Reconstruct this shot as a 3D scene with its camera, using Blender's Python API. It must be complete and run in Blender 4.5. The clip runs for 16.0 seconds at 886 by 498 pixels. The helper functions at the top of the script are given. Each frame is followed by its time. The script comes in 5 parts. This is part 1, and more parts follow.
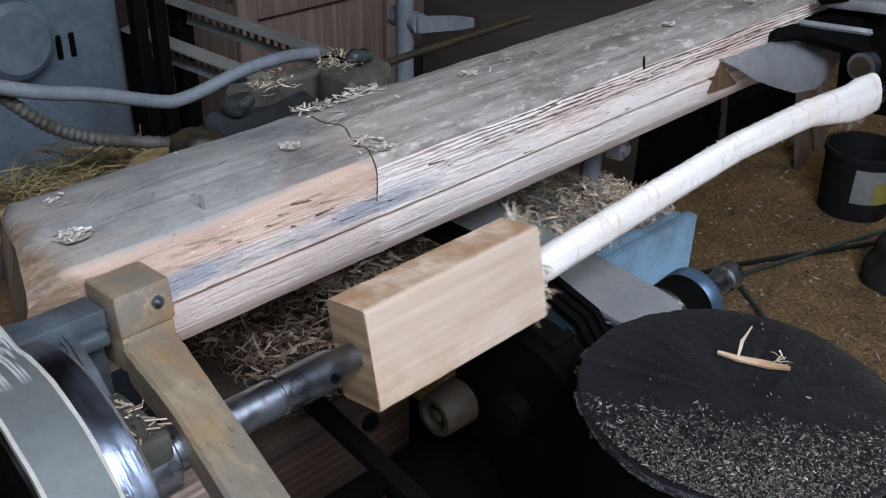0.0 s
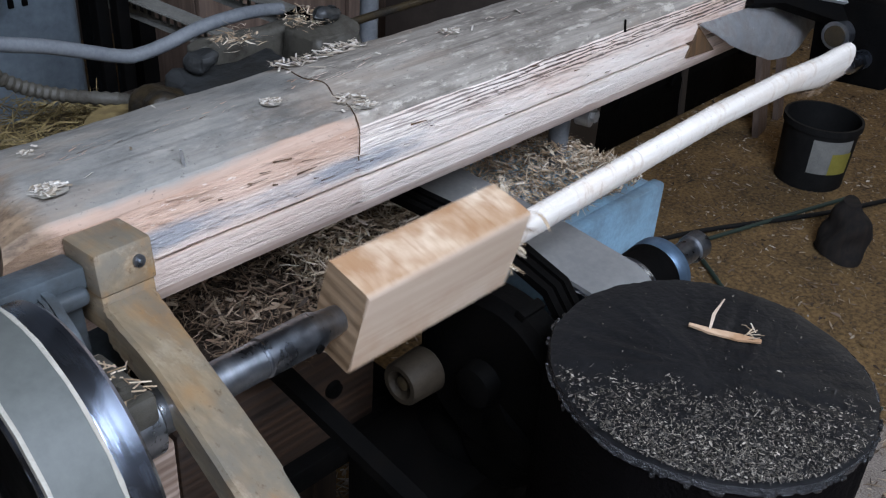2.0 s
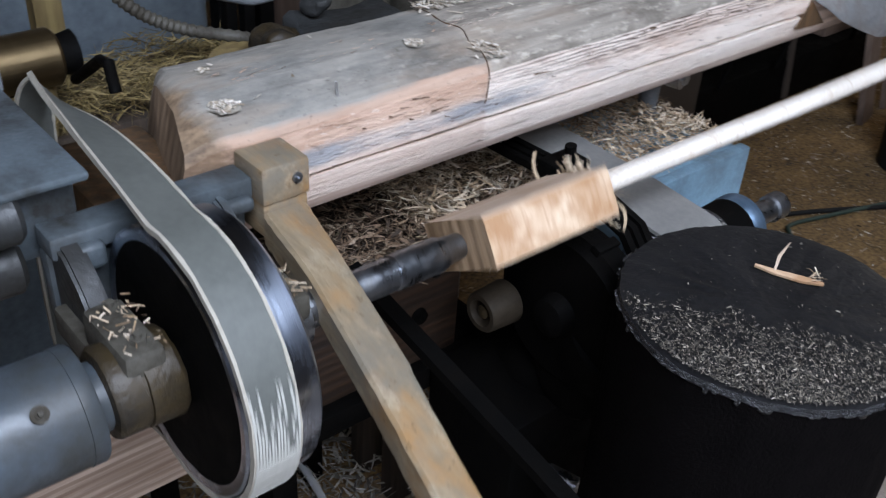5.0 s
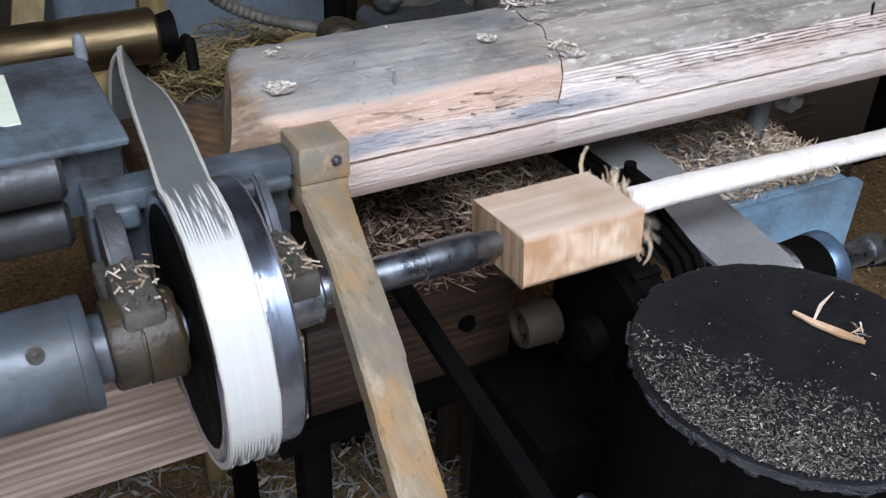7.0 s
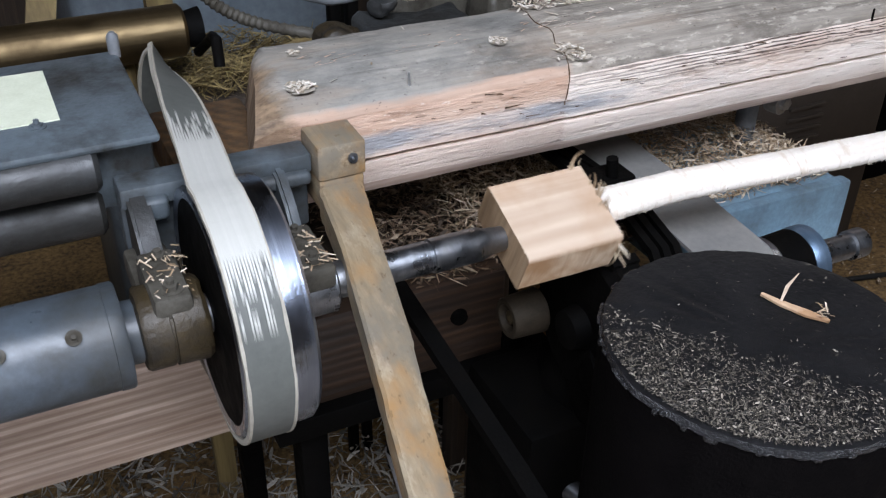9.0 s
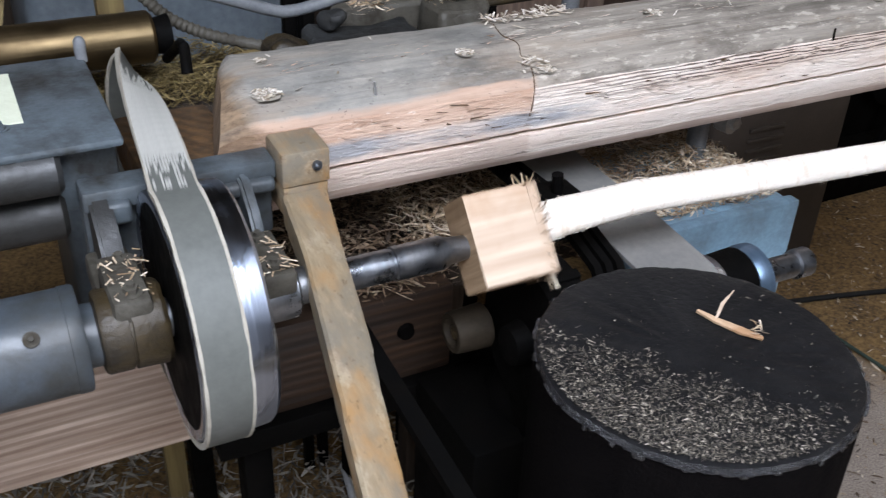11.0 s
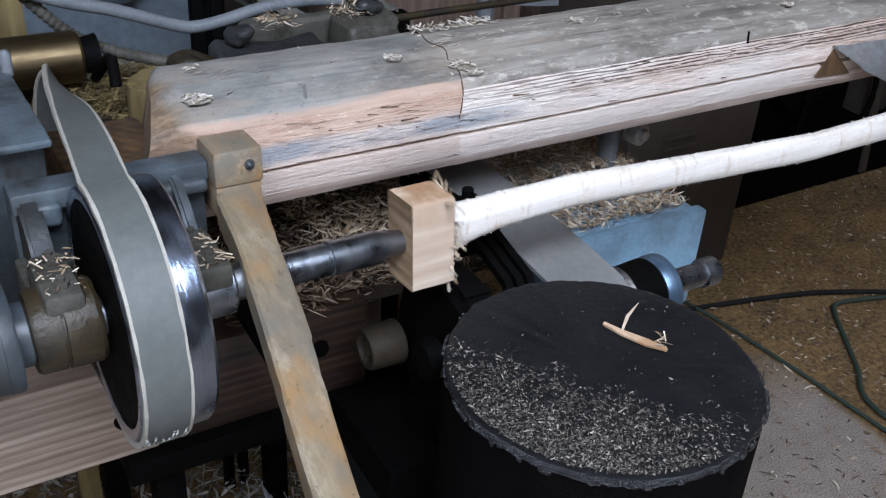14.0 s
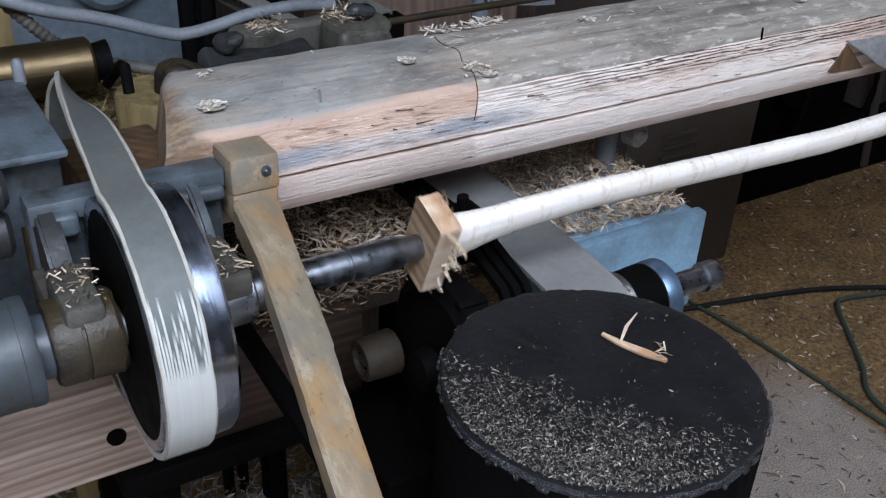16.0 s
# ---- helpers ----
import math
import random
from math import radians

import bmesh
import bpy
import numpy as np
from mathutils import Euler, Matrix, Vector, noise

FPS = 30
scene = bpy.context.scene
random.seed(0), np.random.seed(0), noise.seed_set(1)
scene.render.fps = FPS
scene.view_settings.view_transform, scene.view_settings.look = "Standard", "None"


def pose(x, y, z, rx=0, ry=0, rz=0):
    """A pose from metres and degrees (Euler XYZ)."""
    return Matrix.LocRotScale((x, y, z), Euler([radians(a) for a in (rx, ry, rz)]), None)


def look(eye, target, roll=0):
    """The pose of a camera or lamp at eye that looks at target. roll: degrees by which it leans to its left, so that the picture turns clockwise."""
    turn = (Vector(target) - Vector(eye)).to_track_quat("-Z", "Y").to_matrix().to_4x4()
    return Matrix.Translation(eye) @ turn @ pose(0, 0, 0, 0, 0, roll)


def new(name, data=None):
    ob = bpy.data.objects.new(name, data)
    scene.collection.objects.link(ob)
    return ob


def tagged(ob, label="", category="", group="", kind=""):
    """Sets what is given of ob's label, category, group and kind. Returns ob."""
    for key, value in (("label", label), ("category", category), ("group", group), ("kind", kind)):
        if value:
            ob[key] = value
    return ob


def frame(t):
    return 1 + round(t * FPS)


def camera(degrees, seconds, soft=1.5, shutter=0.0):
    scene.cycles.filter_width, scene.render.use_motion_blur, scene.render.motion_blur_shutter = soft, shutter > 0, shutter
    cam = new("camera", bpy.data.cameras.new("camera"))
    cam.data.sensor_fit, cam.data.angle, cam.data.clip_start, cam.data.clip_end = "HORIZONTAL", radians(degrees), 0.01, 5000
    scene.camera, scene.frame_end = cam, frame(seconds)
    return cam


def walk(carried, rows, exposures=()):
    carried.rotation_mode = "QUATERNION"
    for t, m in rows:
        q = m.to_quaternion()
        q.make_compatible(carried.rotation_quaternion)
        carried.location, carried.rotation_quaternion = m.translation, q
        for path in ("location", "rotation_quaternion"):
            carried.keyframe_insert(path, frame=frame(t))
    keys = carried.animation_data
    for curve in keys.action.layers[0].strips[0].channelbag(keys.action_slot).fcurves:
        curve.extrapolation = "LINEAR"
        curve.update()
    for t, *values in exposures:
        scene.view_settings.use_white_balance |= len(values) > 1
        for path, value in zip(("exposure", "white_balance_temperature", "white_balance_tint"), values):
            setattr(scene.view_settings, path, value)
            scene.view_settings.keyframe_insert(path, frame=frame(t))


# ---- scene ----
cam = camera(48.21, 16.0, soft=1.2, shutter=0.5)
PATH = [
    (0, pose(-0.1876, 0.1932, 1.4069, 59.909, -1.228, -44.381)),
    (0.5, pose(-0.1845, 0.1975, 1.4029, 59.714, -1.684, -44.829)),
    (1, pose(-0.1828, 0.2111, 1.4036, 58.827, -2.605, -45.616)),
    (1.5, pose(-0.1832, 0.2176, 1.4000, 58.292, -3.047, -46.102)),
    (2, pose(-0.1832, 0.2197, 1.4003, 57.705, -3.396, -46.213)),
    (2.5, pose(-0.1878, 0.2151, 1.3906, 57.582, -2.979, -44.761)),
    (3, pose(-0.2187, 0.2065, 1.3870, 57.135, -3.480, -44.970)),
    (3.5, pose(-0.2546, 0.2011, 1.3846, 56.902, -2.305, -46.936)),
    (4, pose(-0.2986, 0.2049, 1.4015, 57.442, -2.458, -46.911)),
    (4.2, pose(-0.3037, 0.1977, 1.3934, 57.208, -3.003, -46.658)),
    (6.3, pose(-0.0925, 0.0841, 1.4088, 55.092, -1.856, -28.156)),
    (6.5, pose(-0.0905, 0.0886, 1.4054, 54.814, -2.243, -28.301)),
    (7, pose(-0.0868, 0.0738, 1.4036, 55.565, -1.858, -27.212)),
    (7.5, pose(-0.0870, 0.0406, 1.4049, 56.482, -2.147, -26.320)),
    (8, pose(-0.0737, 0.0136, 1.3977, 57.124, -1.351, -26.389)),
    (8.2, pose(-0.0726, 0.0090, 1.3991, 57.143, -1.186, -26.226)),
    (10.3, pose(-0.0522, 0.0009, 1.3869, 57.591, -0.541, -25.745)),
    (10.5, pose(-0.0467, -0.0011, 1.3962, 58.081, -0.553, -25.870)),
    (11, pose(-0.0379, -0.0114, 1.3919, 58.122, -2.079, -26.602)),
    (11.5, pose(-0.0215, -0.0190, 1.3967, 58.508, -2.891, -29.652)),
    (12, pose(-0.0130, -0.0242, 1.4043, 58.965, -2.987, -31.974)),
    (12.5, pose(-0.0115, -0.0269, 1.4068, 58.822, -3.388, -32.055)),
    (13, pose(-0.0148, -0.0154, 1.4000, 58.618, -3.747, -31.786)),
    (13.5, pose(-0.0167, -0.0150, 1.3967, 58.587, -3.828, -31.280)),
    (14, pose(-0.0187, -0.0161, 1.3997, 58.782, -3.358, -30.635)),
    (14.5, pose(-0.0174, -0.0172, 1.4003, 58.962, -3.597, -31.257)),
    (15, pose(-0.0137, -0.0157, 1.3985, 58.437, -3.716, -31.855)),
    (15.5, pose(-0.0116, -0.0125, 1.3989, 58.727, -2.856, -31.133)),
    (16, pose(0.0000, 0.0000, 1.4018, 58.580, -2.598, -30.925)),
]
walk(cam, PATH, [(0, 0.00, 6560, 12), (2, 0.00, 6560, 12), (4, 0.12, 6660, 12), (6.5, 0.24, 6780, 14), (7, 0.34, 6780, 14), (7.5, 0.14, 7000, 14), (8, 0.26, 7180, 14), (10.4, 0.10, 6980, 14), (11, 0.36, 7180, 14), (12, 0.32, 6610, 12), (12.5, 0.10, 6510, 12), (13, 0.18, 6560, 12), (13.5, 0.10, 6560, 12), (14, 0.16, 6560, 12), (14.5, 0.20, 6660, 12), (15, 0.10, 6610, 12), (16, 0.12, 6610, 12)])
# the carriage: seconds, slide along the ways, rock about its hinge
CARRIAGE = [
    (0, -0.1921, -6.40),
    (0.5, -0.1889, 1.95),
    (1, -0.1838, -6.34),
    (1.5, -0.1810, 2.20),
    (2, -0.1761, -6.19),
    (2.5, -0.1714, 3.11),
    (3, -0.1653, -5.24),
    (3.5, -0.1606, 4.31),
    (4, -0.1549, -4.72),
    (4.2, -0.1530, 3.39),
    (6.3, -0.1225, 2.18),
    (6.5, -0.1211, 0.68),
    (7, -0.1104, -2.30),
    (7.5, -0.1046, 1.34),
    (8, -0.0954, -0.13),
    (8.2, -0.0919, 2.76),
    (10.3, -0.0690, 1.52),
    (10.5, -0.0656, -0.79),
    (11, -0.0580, 1.33),
    (11.5, -0.0533, -1.68),
    (12, -0.0489, -0.11),
    (12.5, -0.0423, -3.07),
    (13, -0.0390, -1.49),
    (13.5, -0.0328, -3.36),
    (14, -0.0272, -2.35),
    (14.5, -0.0200, -3.04),
    (15, -0.0136, -2.23),
    (15.5, -0.0053, -2.66),
    (16, -0.0000, -2.28),
]
PIVOT = (0.9505, 0.8378)
# ---- world, light ----
world = bpy.data.worlds.new("world")
scene.world = world
world.use_nodes = True
wn = world.node_tree.nodes
sky = wn.new("ShaderNodeTexSky")
sky.sky_type, sky.sun_disc = "NISHITA", False
sky.sun_elevation, sky.sun_rotation = radians(38), radians(200)
world.node_tree.links.new(sky.outputs[0], wn["Background"].inputs[0])
wn["Background"].inputs[1].default_value = 0.05


def opening_light(name, m, w, h, watts, color):
    la = bpy.data.lights.new(name, "AREA")
    la.shape, la.size, la.size_y, la.energy, la.color = "RECTANGLE", w, h, watts, color
    ob = new(name, la)
    ob.matrix_world = m
    return ob


# daylight through the roof light above the work, the open doorway and the window in the side wall
opening_light("roof_daylight", look((-0.25, -0.62, 2.68), (0.55, 0.85, 0.8)), 1.9, 1.0, 122, (0.79, 0.94, 1.19))
opening_light("door_daylight", look((-0.75, -1.97, 1.1), (-0.35, 0.9, 0.75)), 0.88, 1.9, 20, (0.80, 0.94, 1.16))
opening_light("window_daylight", look((4.35, 0.9, 1.9), (1.2, 0.9, 0.7)), 1.4, 1.1, 11, (1.0, 0.95, 0.86))


# ---- materials ----
class Nodes:
    """Small helper that strings shader nodes together."""

    def __init__(self, name, rough=0.7, metal=0.0):
        self.m = bpy.data.materials.new(name)
        self.m.use_nodes = True
        self.t = self.m.node_tree
        self.b = self.t.nodes["Principled BSDF"]
        self.b.inputs["Roughness"].default_value = rough
        self.b.inputs["Metallic"].default_value = metal
        self.coord = self.add("ShaderNodeTexCoord").outputs["Object"]

    def add(self, kind, **values):
        n = self.t.nodes.new(kind)
        for k, v in values.items():
            n.inputs[k.replace("_", " ")].default_value = v
        return n

    def link(self, a, b):
        self.t.links.new(a, b)

    def noise(self, scale, stretch=(1, 1, 1), detail=5.0, rough=0.6, turn=(0, 0, 0)):
        mp = self.add("ShaderNodeMapping", Scale=stretch, Rotation=turn)
        self.link(self.coord, mp.inputs[0])
        n = self.add("ShaderNodeTexNoise", Scale=scale, Detail=detail, Roughness=rough)
        self.link(mp.outputs[0], n.inputs["Vector"])
        return n.outputs["Fac"]

    def wave(self, scale, stretch=(1, 1, 1), distort=4.0, detail=3.0, dscale=1.5, direction="Y"):
        mp = self.add("ShaderNodeMapping", Scale=stretch)
        self.link(self.coord, mp.inputs[0])
        n = self.add("ShaderNodeTexWave", Scale=scale, Distortion=distort, Detail=detail, **{"Detail_Scale": dscale})
        n.bands_direction = direction
        self.link(mp.outputs[0], n.inputs["Vector"])
        return n.outputs["Fac"]

    def band(self, axis, lo, hi, soft, wobble=None, amount=0.0):
        """1 between lo and hi along an axis of the object, with soft or ragged borders."""
        v = self.add("ShaderNodeSeparateXYZ")
        self.link(self.coord, v.inputs[0])
        v = v.outputs[axis]
        if wobble is not None:
            a = self.add("ShaderNodeMath")
            a.operation = "MULTIPLY_ADD"
            self.link(wobble, a.inputs[0])
            a.inputs[1].default_value = amount
            self.link(v, a.inputs[2])
            lo, hi, v = lo + amount / 2, hi + amount / 2, a.outputs[0]
        p = self.add("ShaderNodeMath")
        p.operation = "MULTIPLY"
        for i, (a, b, c, d) in enumerate(((lo - soft, lo + soft, 0, 1), (hi - soft, hi + soft, 1, 0))):
            m = self.add("ShaderNodeMapRange")
            for k, x in zip((1, 2, 3, 4), (a, b, c, d)):
                m.inputs[k].default_value = x
            self.link(v, m.inputs[0])
            self.link(m.outputs[0], p.inputs[i])
        return p.outputs[0]

    def times(self, a, k):
        p = self.add("ShaderNodeMath")
        p.operation = "MULTIPLY"
        self.link(a, p.inputs[0])
        if isinstance(k, (int, float)):
            p.inputs[1].default_value = k
        else:
            self.link(k, p.inputs[1])
        return p.outputs[0]

    def ramp(self, fac, *stops):
        r = self.add("ShaderNodeValToRGB").color_ramp
        n = self.t.nodes[-1]
        while len(r.elements) < len(stops):
            r.elements.new(0.5)
        for e, (p, c) in zip(r.elements, stops):
            e.position, e.color = p, (*c, 1) if len(c) == 3 else c
        self.link(fac, n.inputs[0])
        return n.outputs[0]

    def mix(self, fac, a, b, kind="MIX"):
        n = self.t.nodes.new("ShaderNodeMix")
        n.data_type, n.blend_type = "RGBA", kind
        for s, v in ((n.inputs[0], fac), (n.inputs[6], a), (n.inputs[7], b)):
            if isinstance(v, (int, float)):
                s.default_value = v
            elif isinstance(v, tuple):
                s.default_value = (*v, 1)
            else:
                self.link(v, s)
        return n.outputs[2]

    def out(self, color, height=None, depth=0.002, strength=1.0, rough=None, transform=None):
        if isinstance(color, tuple):
            self.b.inputs["Base Color"].default_value = (*color, 1)
        else:
            self.link(color, self.b.inputs["Base Color"])
        if height is not None:
            bp = self.add("ShaderNodeBump", Distance=depth, Strength=strength)
            self.link(height, bp.inputs["Height"])
            self.link(bp.outputs[0], self.b.inputs["Normal"])
        if rough is not None:
            self.link(rough, self.b.inputs["Roughness"])
        return self.m


def grey(lo, hi):
    return (0.25, (lo, lo, lo)), (0.75, (hi, hi, hi))


def wood(name, dark, light, stain, axis=0, ring=28.0, rough=0.8, relief=0.0015, stain_amt=0.5, bands="DIAGONAL", band_amt=0.38, wander=1.6):
    """Sawn wood with its grain along one axis, streaks, stains and raised rings."""
    n = Nodes(name, rough)
    long = [1.0, 1.0, 1.0]
    long[axis] = 0.05
    streak = n.noise(90.0, tuple(long), 6.0)
    band = n.wave(ring, tuple(long), wander, 2.0, 0.8, bands)
    blot = n.noise(7.0, (1, 1, 1), 5.0)
    fine = n.noise(400.0, tuple(long), 2.0)
    c = n.ramp(streak, (0.3, dark), (0.7, light))
    c = n.mix(n.ramp(band, (0.15, (band_amt,) * 3), (0.6, (0, 0, 0))), c, dark)
    c = n.mix(n.ramp(blot, (0.5, (0, 0, 0)), (0.72, (stain_amt, stain_amt, stain_amt))), c, stain)
    c = n.mix(n.ramp(fine, *((0.3, (0.25, 0.25, 0.25)), (0.6, (0, 0, 0)))), c, dark)
    h = n.mix(0.5, streak, band)
    return n.out(c, h, relief, 0.8)


def weathered_top():
    """Top of the old timber: grey paint on the short length, trodden brown-grey wood on the long one."""
    n = Nodes("weathered_timber_top", 0.7)
    streak = n.noise(38.0, (0.08, 1, 1), 9.0, 0.72)
    grain = n.noise(190.0, (0.03, 1, 1), 4.0, 0.55)
    blot = n.noise(10.0, (0.55, 1, 1), 9.0, 0.7)
    warm = n.noise(6.0, (0.5, 1.5, 1), 6.0, 0.65)
    dirt = n.noise(17.0, (0.5, 1, 1), 8.0, 0.72)
    spot = n.noise(90.0, (0.4, 1, 1), 5.0, 0.65)
    c = n.ramp(streak, (0.28, (0.115, 0.10, 0.083)), (0.48, (0.25, 0.217, 0.18)), (0.72, (0.44, 0.39, 0.33)))
    c = n.mix(n.ramp(dirt, (0.36, (0.7, 0.7, 0.7)), (0.48, (0, 0, 0))), c, (0.10, 0.083, 0.067))
    c = n.mix(n.ramp(grain, (0.30, (0.5, 0.5, 0.5)), (0.44, (0, 0, 0))), c, (0.075, 0.062, 0.05))
    c = n.mix(n.ramp(spot, (0.55, (0, 0, 0)), (0.64, (0.75, 0.75, 0.75))), c, (0.52, 0.46, 0.385))
    paint = n.band(0, -1.0, 0.568, 0.004)
    c = n.mix(n.times(paint, n.ramp(blot, (0.36, (0.35, 0.35, 0.35)), (0.56, (0.95, 0.95, 0.95)))), c, n.ramp(dirt, (0.32, (0.10, 0.095, 0.085)), (0.5, (0.215, 0.205, 0.185)), (0.68, (0.34, 0.31, 0.265))))
    c = n.mix(n.ramp(warm, (0.52, (0, 0, 0)), (0.66, (0.6, 0.6, 0.6))), c, (0.30, 0.215, 0.15))
    edge = n.times(n.band(1, -0.20, -0.1155, 0.0015, dirt, 0.010), paint)
    c = n.mix(n.times(edge, 0.7), c, n.ramp(streak, (0.3, (0.38, 0.21, 0.13)), (0.7, (0.62, 0.42, 0.31))))
    worn = n.band(0, -1.0, 0.258, 0.010, dirt, 0.06)
    c = n.mix(n.times(worn, 0.92), c, n.ramp(spot, (0.35, (0.075, 0.042, 0.02)), (0.62, (0.26, 0.17, 0.10))))
    pit = n.noise(240.0, (0.7, 1, 1), 3.0, 0.6)
    c = n.mix(n.ramp(pit, (0.28, (0.6, 0.6, 0.6)), (0.36, (0, 0, 0))), c, (0.06, 0.05, 0.042))
    return n.out(c, n.mix(0.5, grain, dirt), 0.003, 0.8)


def sawn_front():
    """Pinkish rough-sawn face: ringed wood above, a band of old blue-grey paint, splintered wood below."""
    n = Nodes("rough_sawn_pink_timber", 0.8)
    streak = n.noise(52.0, (0.09, 1, 1), 9.0, 0.75)
    shake = n.noise(90.0, (0.025, 1, 1), 4.0, 0.55)
    blot = n.noise(9.0, (0.35, 1, 2.2), 7.0, 0.65)
    tear = n.noise(60.0, (0.4, 1, 1), 7.0, 0.75)
    pale = n.noise(5.0, (0.6, 1, 1.4), 5.0, 0.6)
    c = n.ramp(streak, (0.28, (0.34, 0.22, 0.165)), (0.44, (0.66, 0.475, 0.375)), (0.66, (0.88, 0.76, 0.665)))
    c = n.mix(n.ramp(pale, (0.40, (0, 0, 0)), (0.58, (0.65, 0.65, 0.65))), c, (0.76, 0.68, 0.60))
    long, short = n.band(0, 0.567, 3.0, 0.002), n.band(0, -1.0, 0.567, 0.002)
    c = n.mix(n.times(short, 0.4), c, (0.46, 0.30, 0.22))
    oil = n.band(0, -1.0, 0.272, 0.014, tear, 0.06)
    high = n.band(2, 0.121, 0.30, 0.003, streak, 0.010)
    c = n.mix(n.times(n.times(short, high), n.ramp(blot, (0.35, (0.55, 0.55, 0.55)), (0.6, (0.9, 0.9, 0.9)))), c, n.ramp(streak, (0.3, (0.36, 0.19, 0.11)), (0.7, (0.64, 0.42, 0.30))))
    rings = n.wave(70.0, (0.05, 0.3, 1), 6.5, 5.0, 3.0, "Z")
    c = n.mix(n.times(n.times(long, high), n.times(n.ramp(rings, (0.16, (1, 1, 1)), (0.44, (0, 0, 0))), n.ramp(pale, (0.48, (1, 1, 1)), (0.66, (0.2, 0.2, 0.2))))), c, (0.085, 0.055, 0.04))
    paint = n.band(2, 0.101, 0.121, 0.004, tear, 0.020)
    c = n.mix(n.times(n.times(paint, n.band(0, -1.0, 0.72, 0.10, tear, 0.2)), n.ramp(blot, (0.38, (0, 0, 0)), (0.52, (0.85, 0.85, 0.85)))), c, (0.25, 0.265, 0.285))
    c = n.mix(n.ramp(shake, (0.29, (0.8, 0.8, 0.8)), (0.37, (0, 0, 0))), c, (0.10, 0.07, 0.05))
    c = n.mix(n.ramp(tear, (0.63, (0, 0, 0)), (0.70, (0.55, 0.55, 0.55))), c, (0.27, 0.165, 0.115))
    hair = n.noise(360.0, (0.05, 1, 1), 4.0, 0.6)
    c = n.mix(n.ramp(hair, (0.34, (0.3, 0.3, 0.3)), (0.46, (0, 0, 0))), c, (0.20, 0.13, 0.09))
    fleck = n.noise(230.0, (0.35, 1, 1), 4.0, 0.7)
    c = n.mix(n.ramp(fleck, (0.60, (0, 0, 0)), (0.70, (0.5, 0.5, 0.5))), c, (0.86, 0.79, 0.71))
    c = n.mix(n.times(oil, 0.9), c, n.ramp(tear, (0.35, (0.06, 0.032, 0.014)), (0.65, (0.22, 0.135, 0.075))))
    return n.out(c, n.mix(0.6, hair, tear), 0.006, 1.0)


def lined_ash():
    """Narrow side of the blank: growth rings crossing it as short ticks, scorched brown in places."""
    n = Nodes("ringed_ash_edge", 0.65)
    tick = n.noise(150.0, (1, 0.12, 0.12), 3.0, 0.6)
    tone = n.noise(14.0, (1, 1, 1), 5.0)
    burn = n.noise(19.0, (1, 0.8, 1), 6.0, 0.65)
    c = n.ramp(tone, (0.3, (0.50, 0.33, 0.20)), (0.7, (0.72, 0.57, 0.42)))
    c = n.mix(n.ramp(tick, (0.36, (0.35, 0.35, 0.35)), (0.5, (0, 0, 0))), c, (0.30, 0.15, 0.07))
    c = n.mix(n.ramp(burn, (0.36, (0, 0, 0)), (0.56, (0.85, 0.85, 0.85))), c, (0.33, 0.165, 0.07))
    return n.out(c, tick, 0.001, 0.8)


def handle_wood():
    """Freshly cut ash with chatter marks and lifted fibre."""
    n = Nodes("fresh_turned_ash", 0.75)
    streak = n.noise(120.0, (0.06, 1, 1), 6.0, 0.65)
    chatter = n.noise(120.0, (1, 0.25, 0.25), 4.0, 0.6)
    blot = n.noise(26.0, (0.6, 1, 1), 6.0, 0.65)
    fuzz = n.noise(420.0, (0.4, 1, 1), 3.0, 0.6)
    c = n.ramp(streak, (0.3, (0.60, 0.525, 0.45)), (0.7, (0.80, 0.735, 0.66)))
    c = n.mix(n.ramp(blot, (0.5, (0, 0, 0)), (0.66, (0.6, 0.6, 0.6))), c, (0.68, 0.56, 0.45))
    c = n.mix(n.ramp(chatter, (0.34, (0.5, 0.5, 0.5)), (0.44, (0, 0, 0))), c, (0.50, 0.37, 0.26))
    c = n.mix(n.ramp(fuzz, (0.55, (0, 0, 0)), (0.68, (0.5, 0.5, 0.5))), c, (0.80, 0.73, 0.65))
    return n.out(c, n.mix(0.6, chatter, fuzz), 0.0012, 0.8)


def metal(name, base, stain, rough=0.4, met=1.0, stain_amt=0.6, grain=(1, 1, 1), scale=25.0, relief=0.0006, gloss=None):
    n = Nodes(name, rough, met)
    blot = n.noise(scale, (1, 1, 1), 6.0, 0.65)
    fine = n.noise(180.0, grain, 4.0)
    smear = n.noise(scale * 0.35, (1, 1, 1), 7.0, 0.7)
    c = n.mix(n.ramp(blot, (0.46, (0, 0, 0)), (0.66, (stain_amt,) * 3)), base, stain)
    c = n.mix(n.ramp(smear, (0.44, (0, 0, 0)), (0.62, (stain_amt * 0.6,) * 3)), c, stain)
    c = n.mix(n.ramp(fine, (0.4, (0.25, 0.25, 0.25)), (0.6, (0, 0, 0))), c, tuple(v * 0.5 for v in base))
    r = n.ramp(blot, (0.4, (rough,) * 3), (0.75, (min(1.0, rough + 0.35),) * 3))
    if gloss is not None:
        n.b.inputs["Specular IOR Level"].default_value = gloss
    return n.out(c, fine, relief, 0.6, r)


